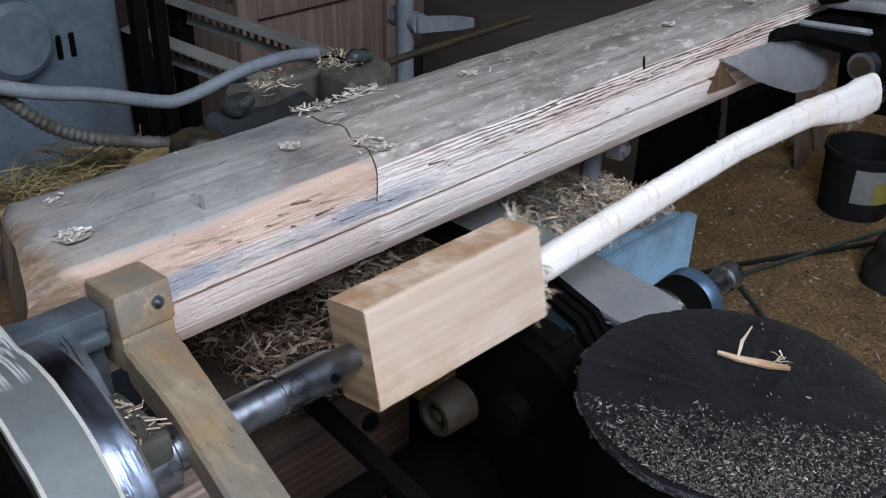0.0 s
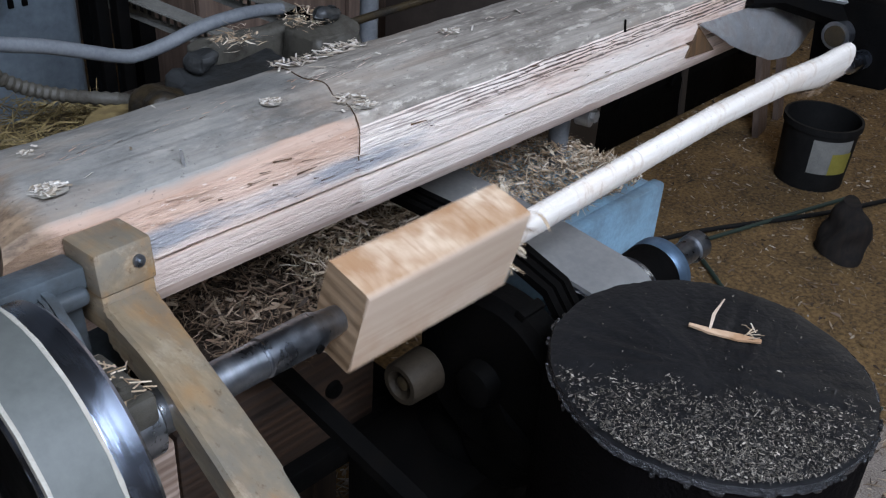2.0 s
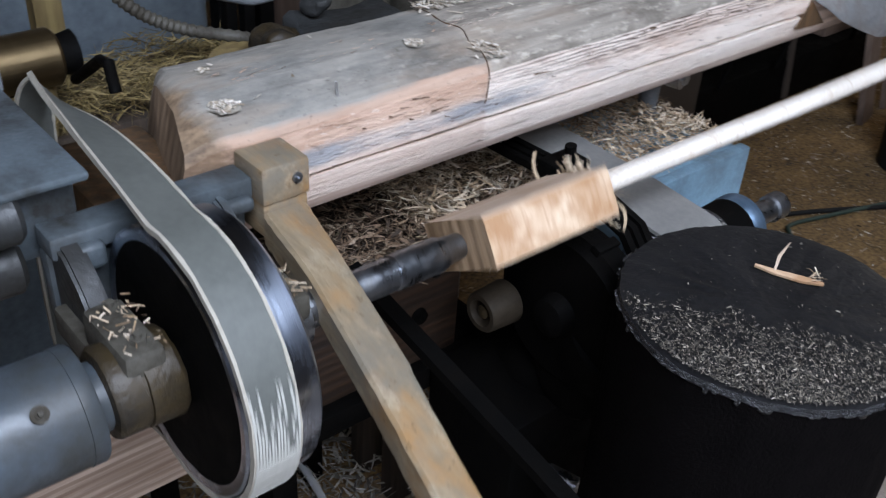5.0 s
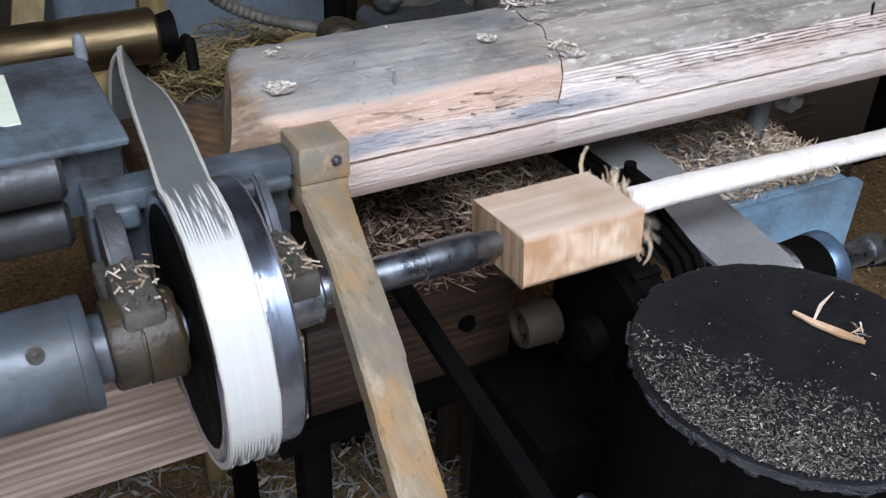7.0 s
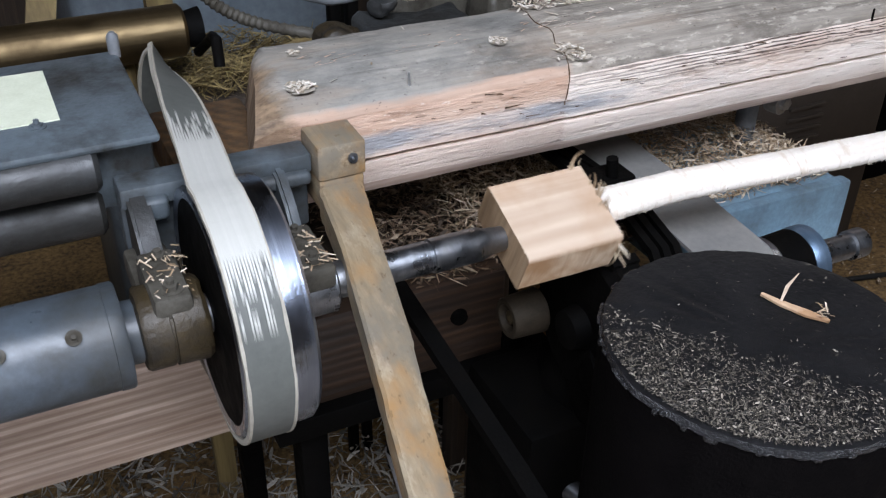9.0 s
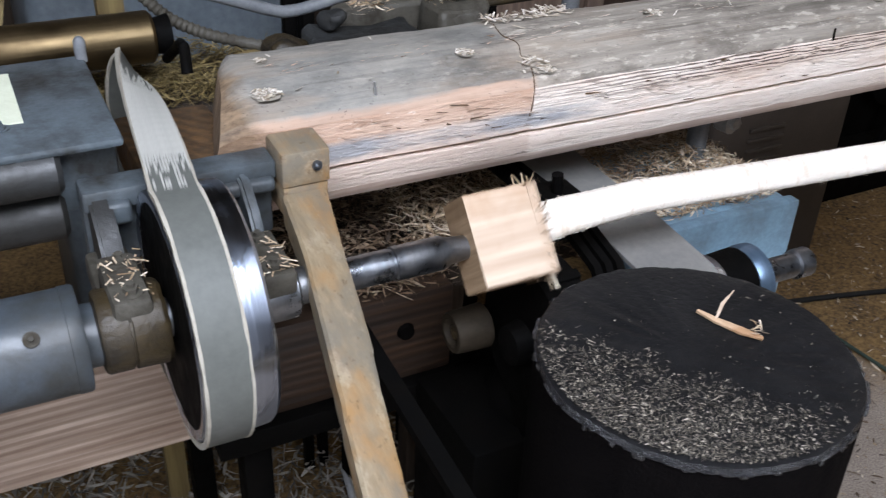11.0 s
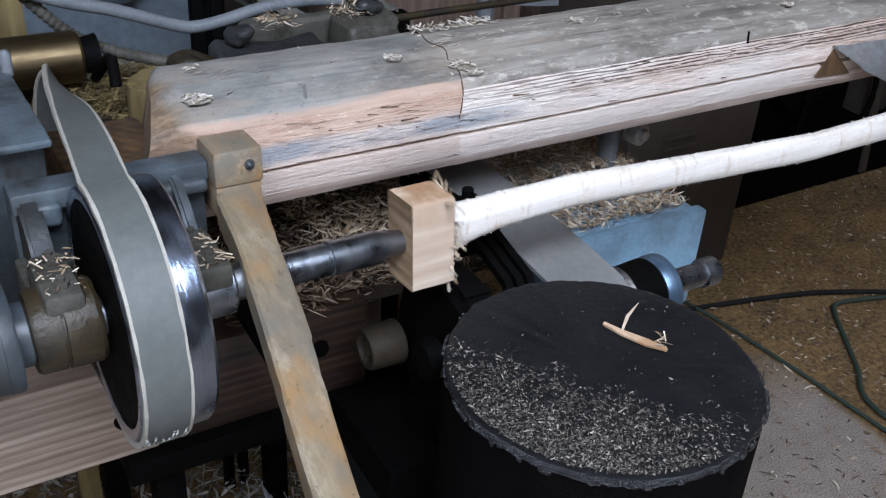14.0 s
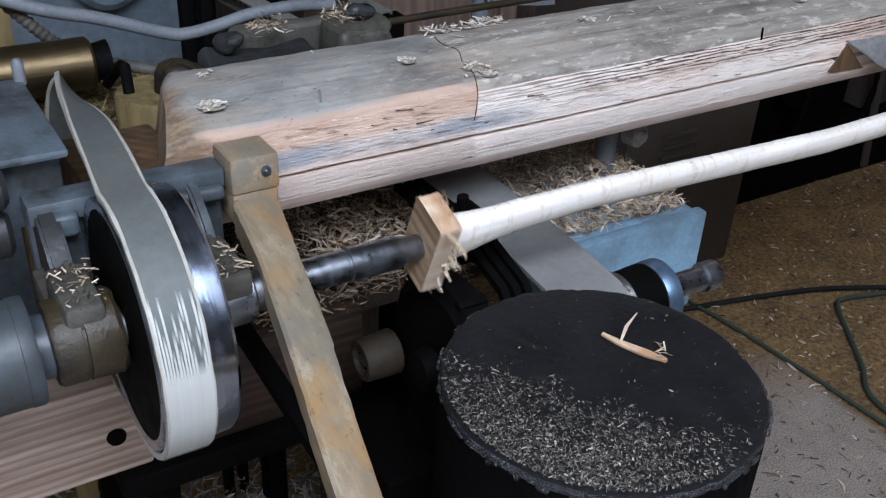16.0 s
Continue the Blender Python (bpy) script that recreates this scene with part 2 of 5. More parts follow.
def plain(name, a, b, scale=30.0, rough=0.7, relief=0.0008, metal_amt=0.0, detail=6.0, gloss=None):
    n = Nodes(name, rough, metal_amt)
    if gloss is not None:
        n.b.inputs["Specular IOR Level"].default_value = gloss
    big = n.noise(scale, (1, 1, 1), detail, 0.65)
    small = n.noise(scale * 9, (1, 1, 1), 3.0)
    c = n.mix(0.35, n.ramp(big, (0.3, a), (0.72, b)), n.ramp(small, (0.3, a), (0.7, b)))
    return n.out(c, n.mix(0.5, big, small), relief, 0.7)


def chips_mat(name, *colors):
    """Loose shavings: each piece has a shade of its own."""
    n = Nodes(name, 0.75)
    geo = n.add("ShaderNodeNewGeometry")
    stops = [(i / (len(colors) - 1), c) for i, c in enumerate(colors)]
    c = n.ramp(geo.outputs["Random Per Island"], *stops)
    g = n.noise(300.0, (1, 1, 1), 2.0)
    c = n.mix(n.ramp(g, (0.4, (0.3, 0.3, 0.3)), (0.6, (0, 0, 0))), c, tuple(v * 0.5 for v in colors[0]))
    return n.out(c)


def floor_mat():
    """Bare pinkish concrete slab up to its edge, brown sawdust beyond it."""
    n = Nodes("sawdust_strewn_floor", 0.95)
    big, small = n.noise(9.0, (1, 1, 1), 8.0, 0.7), n.noise(85.0, (1, 1, 1), 5.0, 0.65)
    grit = n.noise(260.0, (1, 1, 1), 3.0, 0.6)
    dust = n.mix(0.5, n.ramp(big, (0.34, (0.025, 0.013, 0.005)), (0.66, (0.27, 0.155, 0.055))), n.ramp(small, (0.36, (0.03, 0.016, 0.006)), (0.64, (0.38, 0.23, 0.09))))
    slab = n.mix(0.5, n.ramp(big, (0.3, (0.17, 0.13, 0.10)), (0.7, (0.36, 0.295, 0.245))), n.ramp(grit, (0.35, (0.10, 0.076, 0.056)), (0.62, (0.44, 0.37, 0.31))))
    c = n.mix(n.times(n.band(0, -2.6, 1.69, 0.012, small, 0.03), n.band(1, -2.0, 1.12, 0.10, big, 0.25)), dust, slab)
    return n.out(c, n.mix(0.5, small, grit), 0.006, 0.8)


def lever_wood():
    n = Nodes("grimy_honey_pine", 0.55)
    streak = n.noise(130.0, (1, 0.05, 1), 6.0, 0.65)
    grime = n.noise(16.0, (1, 0.6, 1), 6.0, 0.65)
    honey = n.noise(11.0, (1.4, 0.7, 1), 4.0, 0.6)
    nick = n.noise(160.0, (1, 0.5, 1), 3.0)
    c = n.ramp(streak, (0.3, (0.16, 0.115, 0.068)), (0.7, (0.29, 0.22, 0.137)))
    c = n.mix(n.ramp(honey, (0.5, (0, 0, 0)), (0.62, (0.85, 0.85, 0.85))), c, (0.28, 0.15, 0.055))
    c = n.mix(n.ramp(grime, (0.44, (0, 0, 0)), (0.60, (0.85, 0.85, 0.85))), c, (0.15, 0.13, 0.10))
    pale = n.noise(34.0, (1, 0.35, 1), 6.0, 0.7)
    c = n.mix(n.ramp(pale, (0.54, (0, 0, 0)), (0.66, (0.7, 0.7, 0.7))), c, (0.36, 0.29, 0.20))
    c = n.mix(n.ramp(nick, (0.62, (0, 0, 0)), (0.70, (0.7, 0.7, 0.7))), c, (0.10, 0.06, 0.028))
    return n.out(c, streak, 0.0008, 0.8)


M_TOP, M_FRONT = weathered_top(), sawn_front()
M_UNDER = wood("planed_pink_underside", (0.40, 0.29, 0.235), (0.70, 0.57, 0.49), (0.36, 0.24, 0.18), 0, 40, 0.75, 0.002, 0.7, "DIAGONAL", 0.3)
M_RUSTWOOD = wood("oil_browned_end_grain", (0.035, 0.02, 0.01), (0.16, 0.08, 0.03), (0.05, 0.03, 0.015), 2, 30, 0.7)
M_LEVER = lever_wood()
M_PLANK = wood("fir_plank_wide_grain", (0.24, 0.155, 0.11), (0.66, 0.51, 0.41), (0.26, 0.20, 0.17), 0, 30, 0.5, 0.0012, 0.35, "Z", 0.65, 2.4)
# Shaded copy of M_PLANK: the shade right of the pulley is painted in.
M_DPLANK = wood("shade_darkened_fir", (0.012, 0.006, 0.003), (0.055, 0.026, 0.012), (0.03, 0.02, 0.015), 0, 24, 0.6, 0.0012, 0.35, "Z", 0.65, 2.4)
M_BLANK = wood("fresh_ash_wood", (0.42, 0.30, 0.21), (0.58, 0.455, 0.35), (0.36, 0.20, 0.10), 0, 12, 0.6, 0.0006, 0.75)
M_LINED = lined_ash()
M_ENDGRAIN = wood("browned_ash_end_grain", (0.16, 0.095, 0.045), (0.40, 0.27, 0.165), (0.10, 0.055, 0.025), 2, 40, 0.75, 0.0015, 0.8, "DIAGONAL", 0.06)
M_HANDLE = handle_wood()
M_STEEL = metal("bright_turned_steel", (0.40, 0.45, 0.54), (0.12, 0.12, 0.13), 0.17, 1.0, 0.35, (1, 0.02, 0.02), 18)
M_SPINDLE = metal("worn_spindle_steel", (0.33, 0.35, 0.38), (0.16, 0.14, 0.12), 0.26, 1.0, 0.5, (1, 0.05, 0.05), 40)
M_CAST = metal("blue_grey_painted_cast_iron", (0.092, 0.113, 0.127), (0.016, 0.013, 0.009), 0.40, 0.0, 0.92, (1, 1, 1), 15, 0.0012)
M_DCAST = metal("grimy_dark_cast_iron", (0.026, 0.027, 0.027), (0.010, 0.008, 0.005), 0.42, 0.0, 0.9, (1, 1, 1), 26, 0.0012)
M_MOTOR = metal("glossy_blue_grey_paint", (0.062, 0.078, 0.094), (0.026, 0.025, 0.02), 0.26, 0.0, 0.8, (1, 1, 1), 13, 0.0006)
M_OILY = metal("oily_yellow_brown_iron", (0.040, 0.027, 0.012), (0.007, 0.006, 0.005), 0.4, 0.0, 0.95, (1, 1, 1), 32, 0.002, 0.35)
# Black iron taken down further: the deep shade under the lathe is included.
M_BLACK = metal("shade_black_greasy_iron", (0.0016, 0.0015, 0.0014), (0.004, 0.003, 0.0022), 0.6, 0.0, 0.5, (1, 1, 1), 30, 0.001, 0.05)
M_BLUE = metal("light_blue_enamel", (0.22, 0.36, 0.46), (0.13, 0.15, 0.15), 0.45, 0.0, 0.6, (1, 1, 1), 18, 0.0008)
M_ZINC = metal("galvanised_sheet", (0.48, 0.48, 0.48), (0.25, 0.22, 0.19), 0.4, 0.8, 0.6, (1, 1, 1), 30)
M_BELT = plain("grey_canvas_belt", (0.068, 0.071, 0.063), (0.115, 0.118, 0.106), 14, 0.6, 0.0003)
M_SPLICE = plain("pale_rubbed_canvas", (0.31, 0.30, 0.265), (0.50, 0.49, 0.45), 60, 0.42, 0.0004)
M_FRAY = plain("frayed_belt_edge", (0.26, 0.235, 0.19), (0.42, 0.38, 0.32), 90, 0.9, 0.001)
M_DBELT = plain("dark_rubber_belt", (0.125, 0.123, 0.118), (0.21, 0.20, 0.185), 16, 0.45, 0.0003)
M_TAR = plain("black_tarred_wood", (0.003, 0.003, 0.0035), (0.0125, 0.012, 0.0125), 16, 0.5, 0.003, gloss=0.22)
# Bark blacker than the tarred top: the side's shade is in this colour.
M_TARSIDE = plain("shade_black_bark", (0.0012, 0.001, 0.0011), (0.0035, 0.0027, 0.0027), 30, 0.75, 0.004, gloss=0.04)
M_TARRIM = plain("glossy_tar", (0.008, 0.008, 0.009), (0.020, 0.019, 0.019), 90, 0.16, 0.006)
M_FLOOR = floor_mat()
M_DUSTBED = plain("packed_brown_shavings", (0.02, 0.013, 0.008), (0.06, 0.037, 0.022), 26, 0.95, 0.006)
M_WALL = wood("dark_shed_boards", (0.03, 0.021, 0.015), (0.08, 0.052, 0.033), (0.025, 0.02, 0.016), 2, 16, 0.85)
M_CEIL = wood("dusty_shed_ceiling", (0.07, 0.055, 0.04), (0.14, 0.11, 0.08), (0.05, 0.04, 0.03), 0, 16, 0.9)
M_CHIP = chips_mat("pale_shavings", (0.16, 0.10, 0.055), (0.36, 0.25, 0.15), (0.56, 0.44, 0.31), (0.70, 0.60, 0.47))
M_CHIPD = chips_mat("brown_shavings", (0.03, 0.018, 0.010), (0.11, 0.065, 0.035), (0.22, 0.14, 0.085), (0.38, 0.29, 0.20))
M_CHIPG = chips_mat("grey_wood_dust_chips", (0.07, 0.06, 0.05), (0.25, 0.22, 0.18), (0.55, 0.50, 0.43))
M_CHIPY = chips_mat("yellow_shavings", (0.06, 0.04, 0.012), (0.20, 0.14, 0.05), (0.30, 0.22, 0.09))
M_PAPER = plain("yellowed_rating_plate", (0.52, 0.54, 0.40), (0.66, 0.68, 0.54), 40, 0.6, 0.0002)
M_WHITEPL = plain("oil_stained_bush", (0.014, 0.010, 0.007), (0.038, 0.029, 0.019), 30, 0.6, 0.0006, gloss=0.1)
M_BUCKET = plain("black_bucket_plastic", (0.007, 0.007, 0.007), (0.018, 0.017, 0.016), 22, 0.6, 0.0004, gloss=0.15)
M_LABELW = plain("dirty_white_label", (0.17, 0.165, 0.15), (0.29, 0.28, 0.25), 26, 0.6, 0.0001)
M_LABELY = plain("yellow_label", (0.24, 0.20, 0.035), (0.34, 0.29, 0.06), 26, 0.6, 0.0001)
M_HOSE = plain("dark_green_hose", (0.016, 0.03, 0.022), (0.035, 0.055, 0.04), 30, 0.6, 0.0004)
M_CONDUIT = plain("dusty_grey_conduit", (0.075, 0.082, 0.09), (0.18, 0.185, 0.19), 24, 0.6, 0.0006)
M_RAIL = plain("dusty_slotted_steel", (0.06, 0.058, 0.05), (0.20, 0.19, 0.165), 26, 0.6, 0.0006)
M_TANK = plain("dull_blue_tank_paint", (0.045, 0.058, 0.072), (0.15, 0.18, 0.20), 7, 0.45, 0.001)
M_BRASS = metal("oily_bronze_roller", (0.12, 0.085, 0.045), (0.035, 0.022, 0.012), 0.36, 1.0, 0.5, (0.05, 1, 1), 14)
M_LOG = wood("yellow_log_section", (0.10, 0.065, 0.022), (0.25, 0.18, 0.07), (0.06, 0.04, 0.016), 2, 24, 0.8)
M_CARD = wood("brown_cabinet_board", (0.09, 0.058, 0.042), (0.20, 0.135, 0.10), (0.10, 0.06, 0.04), 2, 16, 0.7)
M_DARKBOX = plain("dark_brown_cabinet_paint", (0.030, 0.022, 0.017), (0.055, 0.042, 0.033), 16, 0.6, 0.0008)
M_GUARD = metal("stained_sheet_iron", (0.46, 0.46, 0.46), (0.24, 0.19, 0.15), 0.38, 0.7, 0.6, (1, 1, 1), 34, 0.0012)
M_RIM = metal("blued_steel_rim", (0.16, 0.25, 0.36), (0.10, 0.12, 0.14), 0.28, 0.8, 0.5, (1, 0.05, 0.05), 22)
M_DUSTCAST = metal("dust_caked_iron", (0.065, 0.058, 0.045), (0.022, 0.016, 0.008), 0.6, 0.0, 0.95, (1, 1, 1), 34, 0.0015)
M_DARKLUMP = wood("dark_rotten_wood", (0.004, 0.0025, 0.0015), (0.02, 0.012, 0.007), (0.006, 0.004, 0.003), 2, 20, 0.9)
M_END = wood("rounded_brown_timber_end", (0.09, 0.05, 0.025), (0.30, 0.20, 0.125), (0.07, 0.04, 0.02), 2, 30, 0.8)
M_CHIPW = chips_mat("white_shavings", (0.22, 0.165, 0.11), (0.48, 0.40, 0.31), (0.66, 0.58, 0.49), (0.78, 0.72, 0.64))
M_DUSTCHIP = chips_mat("greyed_fine_chips", (0.016, 0.013, 0.010), (0.05, 0.041, 0.031), (0.11, 0.092, 0.07), (0.33, 0.285, 0.23))
M_WIRE = plain("white_cable", (0.45, 0.45, 0.46), (0.6, 0.6, 0.6), 30, 0.5, 0.0002)


# ---- mesh helpers ----
def mesh_of(name, bm, mats, smooth=True):
    me = bpy.data.meshes.new(name)
    bm.normal_update()
    bm.to_mesh(me)
    bm.free()
    for m in mats if isinstance(mats, (list, tuple)) else (mats,):
        me.materials.append(m)
    if smooth:
        me.shade_smooth()
        me.set_sharp_from_angle(angle=radians(38))
    return me


def part(name, bm, material, parent=None, label="", smooth=True):
    ob = new(name, mesh_of(name, bm, material, smooth))
    ob.parent = parent
    return tagged(ob, label)


def thing(name, bm, material, label, category, group="", kind="", smooth=True):
    return tagged(part(name, bm, material, None, "", smooth), label, category, group, kind)


def holder(name, at, label, category, group="", kind=""):
    ob = new(name)
    ob.location = at
    ob.empty_display_size = 0.05
    return tagged(ob, label, category, group, kind)


def box(bm, lo, hi, bevel=0.0, m=None, seg=2):
    lo, hi = Vector(lo), Vector(hi)
    r = bmesh.ops.create_cube(bm, size=1.0)
    vs = r["verts"]
    mid, dim = (lo + hi) / 2, hi - lo
    for v in vs:
        v.co = Vector((v.co.x * dim.x, v.co.y * dim.y, v.co.z * dim.z)) + mid
    if bevel > 0:
        es = list({e for v in vs for e in v.link_edges})
        r = bmesh.ops.bevel(bm, geom=es, offset=bevel, segments=seg, affect="EDGES", profile=0.5)
        vs = list({v for f in r["faces"] for v in f.verts} | {v for v in vs if v.is_valid})
    if m is not None:
        bmesh.ops.transform(bm, matrix=m, verts=vs)
    return vs


def ring_frame(d):
    d = Vector(d).normalized()
    a = d.cross(Vector((0, 0, 1)))
    if a.length < 0.05:
        a = d.cross(Vector((0, 1, 0)))
    a.normalize()
    return a, d.cross(a)


def tube(bm, pts, radii, seg=16, caps=True):
    """A round bar or hose through the points, a radius at each."""
    pts = [Vector(p) for p in pts]
    if not isinstance(radii, (list, tuple)):
        radii = [radii] * len(pts)
    rings = []
    for i, p in enumerate(pts):
        d = pts[min(i + 1, len(pts) - 1)] - pts[max(i - 1, 0)]
        if i and (pts[i] - pts[i - 1]).length < 1e-6:
            d = pts[i] - pts[i - 2] if i > 1 else d
        a, b = ring_frame(d)
        rings.append([bm.verts.new(p + (a * math.cos(2 * math.pi * k / seg) + b * math.sin(2 * math.pi * k / seg)) * radii[i]) for k in range(seg)])
    for r0, r1 in zip(rings, rings[1:]):
        for k in range(seg):
            bm.faces.new((r0[k], r0[(k + 1) % seg], r1[(k + 1) % seg], r1[k]))
    if caps:
        bm.faces.new(rings[0][::-1])
        bm.faces.new(rings[-1])
    return rings


def turned(bm, profile, y=0.0, z=0.0, seg=48):
    """A body turned about an axis along x: (x, radius) pairs; starts and ends closed."""
    rings = []
    for x, r in profile:
        rings.append([bm.verts.new((x, y + r * math.cos(2 * math.pi * k / seg), z + r * math.sin(2 * math.pi * k / seg))) for k in range(seg)])
    for r0, r1 in zip(rings, rings[1:]):
        for k in range(seg):
            bm.faces.new((r0[k], r0[(k + 1) % seg], r1[(k + 1) % seg], r1[k]))
    bm.faces.new(rings[0][::-1])
    bm.faces.new(rings[-1])
    bmesh.ops.recalc_face_normals(bm, faces=bm.faces)


def strip(bm, pts, across, width, thick):
    """A flat band along the points; across gives its width direction at each."""
    rows = []
    for i, p in enumerate(pts):
        p = Vector(p)
        d = (Vector(pts[min(i + 1, len(pts) - 1)]) - Vector(pts[max(i - 1, 0)])).normalized()
        a = Vector(across[i] if isinstance(across, list) else across).normalized()
        n = d.cross(a).normalized()
        w = width[i] if isinstance(width, list) else width
        rows.append([bm.verts.new(p + a * (sa * w / 2) + n * (sn * thick / 2)) for sa, sn in ((-1, -1), (1, -1), (1, 1), (-1, 1))])
    for r0, r1 in zip(rows, rows[1:]):
        for k in range(4):
            bm.faces.new((r0[k], r0[(k + 1) % 4], r1[(k + 1) % 4], r1[k]))
    bm.faces.new(rows[0][::-1])
    bm.faces.new(rows[-1])
    bmesh.ops.recalc_face_normals(bm, faces=bm.faces)


def spline(pts, n=8):
    """Points of a smooth curve through the given ones."""
    pts = [Vector(p) for p in pts]
    out = []
    for i in range(len(pts) - 1):
        p0, p1, p2, p3 = pts[max(i - 1, 0)], pts[i], pts[i + 1], pts[min(i + 2, len(pts) - 1)]
        for k in range(n):
            t = k / n
            out.append(0.5 * (2 * p1 + (p2 - p0) * t + (2 * p0 - 5 * p1 + 4 * p2 - p3) * t * t + (3 * p1 - p0 - 3 * p2 + p3) * t ** 3))
    return out + [pts[-1]]


def roughen(bm, amount, scale, seed=0.0):
    bm.normal_update()
    for v in bm.verts:
        v.co += v.normal * amount * noise.noise(v.co * scale + Vector((seed, 0, 0)))


def shavings(name, n, spot, length, width, material, label, category, seed, curl=0.6, tilt=0.5):
    """A heap of loose shavings: short bent ribbons; spot(rng) gives the place of each."""
    rng = np.random.default_rng(seed)
    verts, faces = [], []
    for i in range(n):
        x, y, z = spot(rng)
        ln, w = length * (0.35 + 0.7 * rng.random() + 1.9 * rng.random() ** 5), width * (0.35 + 0.6 * rng.random() + 1.6 * rng.random() ** 4)
        yaw, pit, cv = rng.random() * 6.283, (rng.random() - 0.5) * 2 * tilt, (rng.random() - 0.4) * curl * 1.6
        side = (rng.random() - 0.5) * 0.8
        roll = (rng.random() - 0.5) * 2.2
        d = np.array([math.cos(yaw) * math.cos(pit), math.sin(yaw) * math.cos(pit), math.sin(pit)])
        s = np.array([-math.sin(yaw), math.cos(yaw), 0.0]) * math.cos(roll) + np.array([0, 0, 1.0]) * math.sin(roll)
        u = np.cross(d, s)
        b = len(verts)
        for k, a in enumerate((-0.5, -0.2, 0.15, 0.5)):
            c = np.array([x, y, z]) + d * (a * ln) + u * (cv * ln * (0.25 - a * a)) + s * (side * ln * (0.25 - a * a))
            ww = w * (0.5, 1.0, 0.8, 0.2)[k]
            verts += [tuple(c - s * ww / 2), tuple(c + s * ww / 2)]
        for k in range(3):
            j = b + 2 * k
            faces.append((j, j + 1, j + 3, j + 2))
    me = bpy.data.meshes.new(name)
    me.from_pydata(verts, [], faces)
    me.materials.append(material)
    return tagged(new(name, me), label, category, kind="stuff")


# ---- the shed ----
def shed():
    bm = bmesh.new()
    box(bm, (-60, -60, -0.30), (60, 60, 0.0))
    thing("ground", bm, M_FLOOR, "sawdust-strewn earth floor of the workshop", "floor", kind="structure", smooth=False)
    x0, x1, y0, y1, h, t = -2.6, 4.4, -2.0, 3.6, 2.7, 0.12
    bm = bmesh.new()
    box(bm, (x0 - t, y1, 0), (x1 + t, y1 + t, h))
    thing("wall_north", bm, M_WALL, "dark board wall of the shed", "wall", kind="structure", smooth=False)
    bm = bmesh.new()
    box(bm, (x0 - t, y0 - t, 0), (x0, y1, h))
    thing("wall_west", bm, M_WALL, "dark board wall of the shed", "wall", kind="structure", smooth=False)
    bm = bmesh.new()
    for lo, hi in (((x1, y0 - t, 0), (x1 + t, 0.1, h)), ((x1, 1.7, 0), (x1 + t, y1, h)), ((x1, 0.1, 0), (x1 + t, 1.7, 1.3)), ((x1, 0.1, 2.5), (x1 + t, 1.7, h))):
        box(bm, lo, hi)
    thing("wall_east", bm, M_WALL, "dark board wall with a window opening", "wall", kind="structure", smooth=False)
    bm = bmesh.new()
    for lo, hi in (((x0, y0 - t, 0), (-1.2, y0, h)), ((-0.3, y0 - t, 0), (x1, y0, h)), ((-1.2, y0 - t, 2.05), (-0.3, y0, h))):
        box(bm, lo, hi)
    thing("wall_south", bm, M_WALL, "dark board wall with an open doorway", "wall", kind="structure", smooth=False)
    bm = bmesh.new()
    for lo, hi in (((x0 - t, -0.25, h), (x1 + t, y1 + t, h + 0.1)), ((x0 - t, y0 - t, h), (x1 + t, -1.65, h + 0.1)), ((x0 - t, -1.65, h), (-1.3, -0.25, h + 0.1)), ((1.2, -1.65, h), (x1 + t, -0.25, h + 0.1))):
        box(bm, lo, hi)
    thing("ceiling", bm, M_CEIL, "dusty dark board ceiling with a roof light opening", "ceiling", kind="structure", smooth=False)


# ---- the swinging carriage ----
PY, PZ = PIVOT
AY, AZ = 0.697, 0.897          # the spindle's axis


def cpart(name, bm, material, parent, label="", smooth=True):
    """A part of the carriage, drawn in the shop's coordinates at rest."""
    bmesh.ops.translate(bm, verts=bm.verts, vec=(0, -PY, -PZ))
    return part(name, bm, material, parent, label, smooth)


def beam_section(x):
    """Outline of the old timber across its length, from the back over the top to the front; unevenly worn."""
    w = 0.0025 * noise.noise((x * 9, 0, 0)) + 0.0015 * noise.noise((x * 40, 3, 0))
    v = 0.0025 * noise.noise((x * 7, 5, 0)) + 0.0012 * noise.noise((x * 33, 8, 0))
    left = x < 0.566
    ch = 0.011 if left else 0.008 + 0.006 * noise.noise((x * 12, 2, 1))
    fy = 0.829 + (0.0015 if left else 0.0)
    return [(0.986 + w, 0.895), (0.986 + w, 0.985), (0.976 + w, 1.006 + v), (0.945, 1.0125 + v * 0.4), (0.885, 1.0130), (fy + ch * 0.5 + w, 0.9945 + v * 0.5),
            (fy + w, 0.984 + v), (fy + 0.001 + w, 0.958), (fy + 0.0005 + w, 0.934), (fy + 0.010, 0.9320), (fy + 0.010, 0.929), (fy + 0.001 + w, 0.9275),
            (fy + 0.003 + w, 0.904), (fy + 0.016, 0.887 + v * 0.3), (0.90, 0.882)]


def plug_z(y):
    return 1.0141 if y > 0.885 else 1.0141 - (0.885 - y) * 0.36


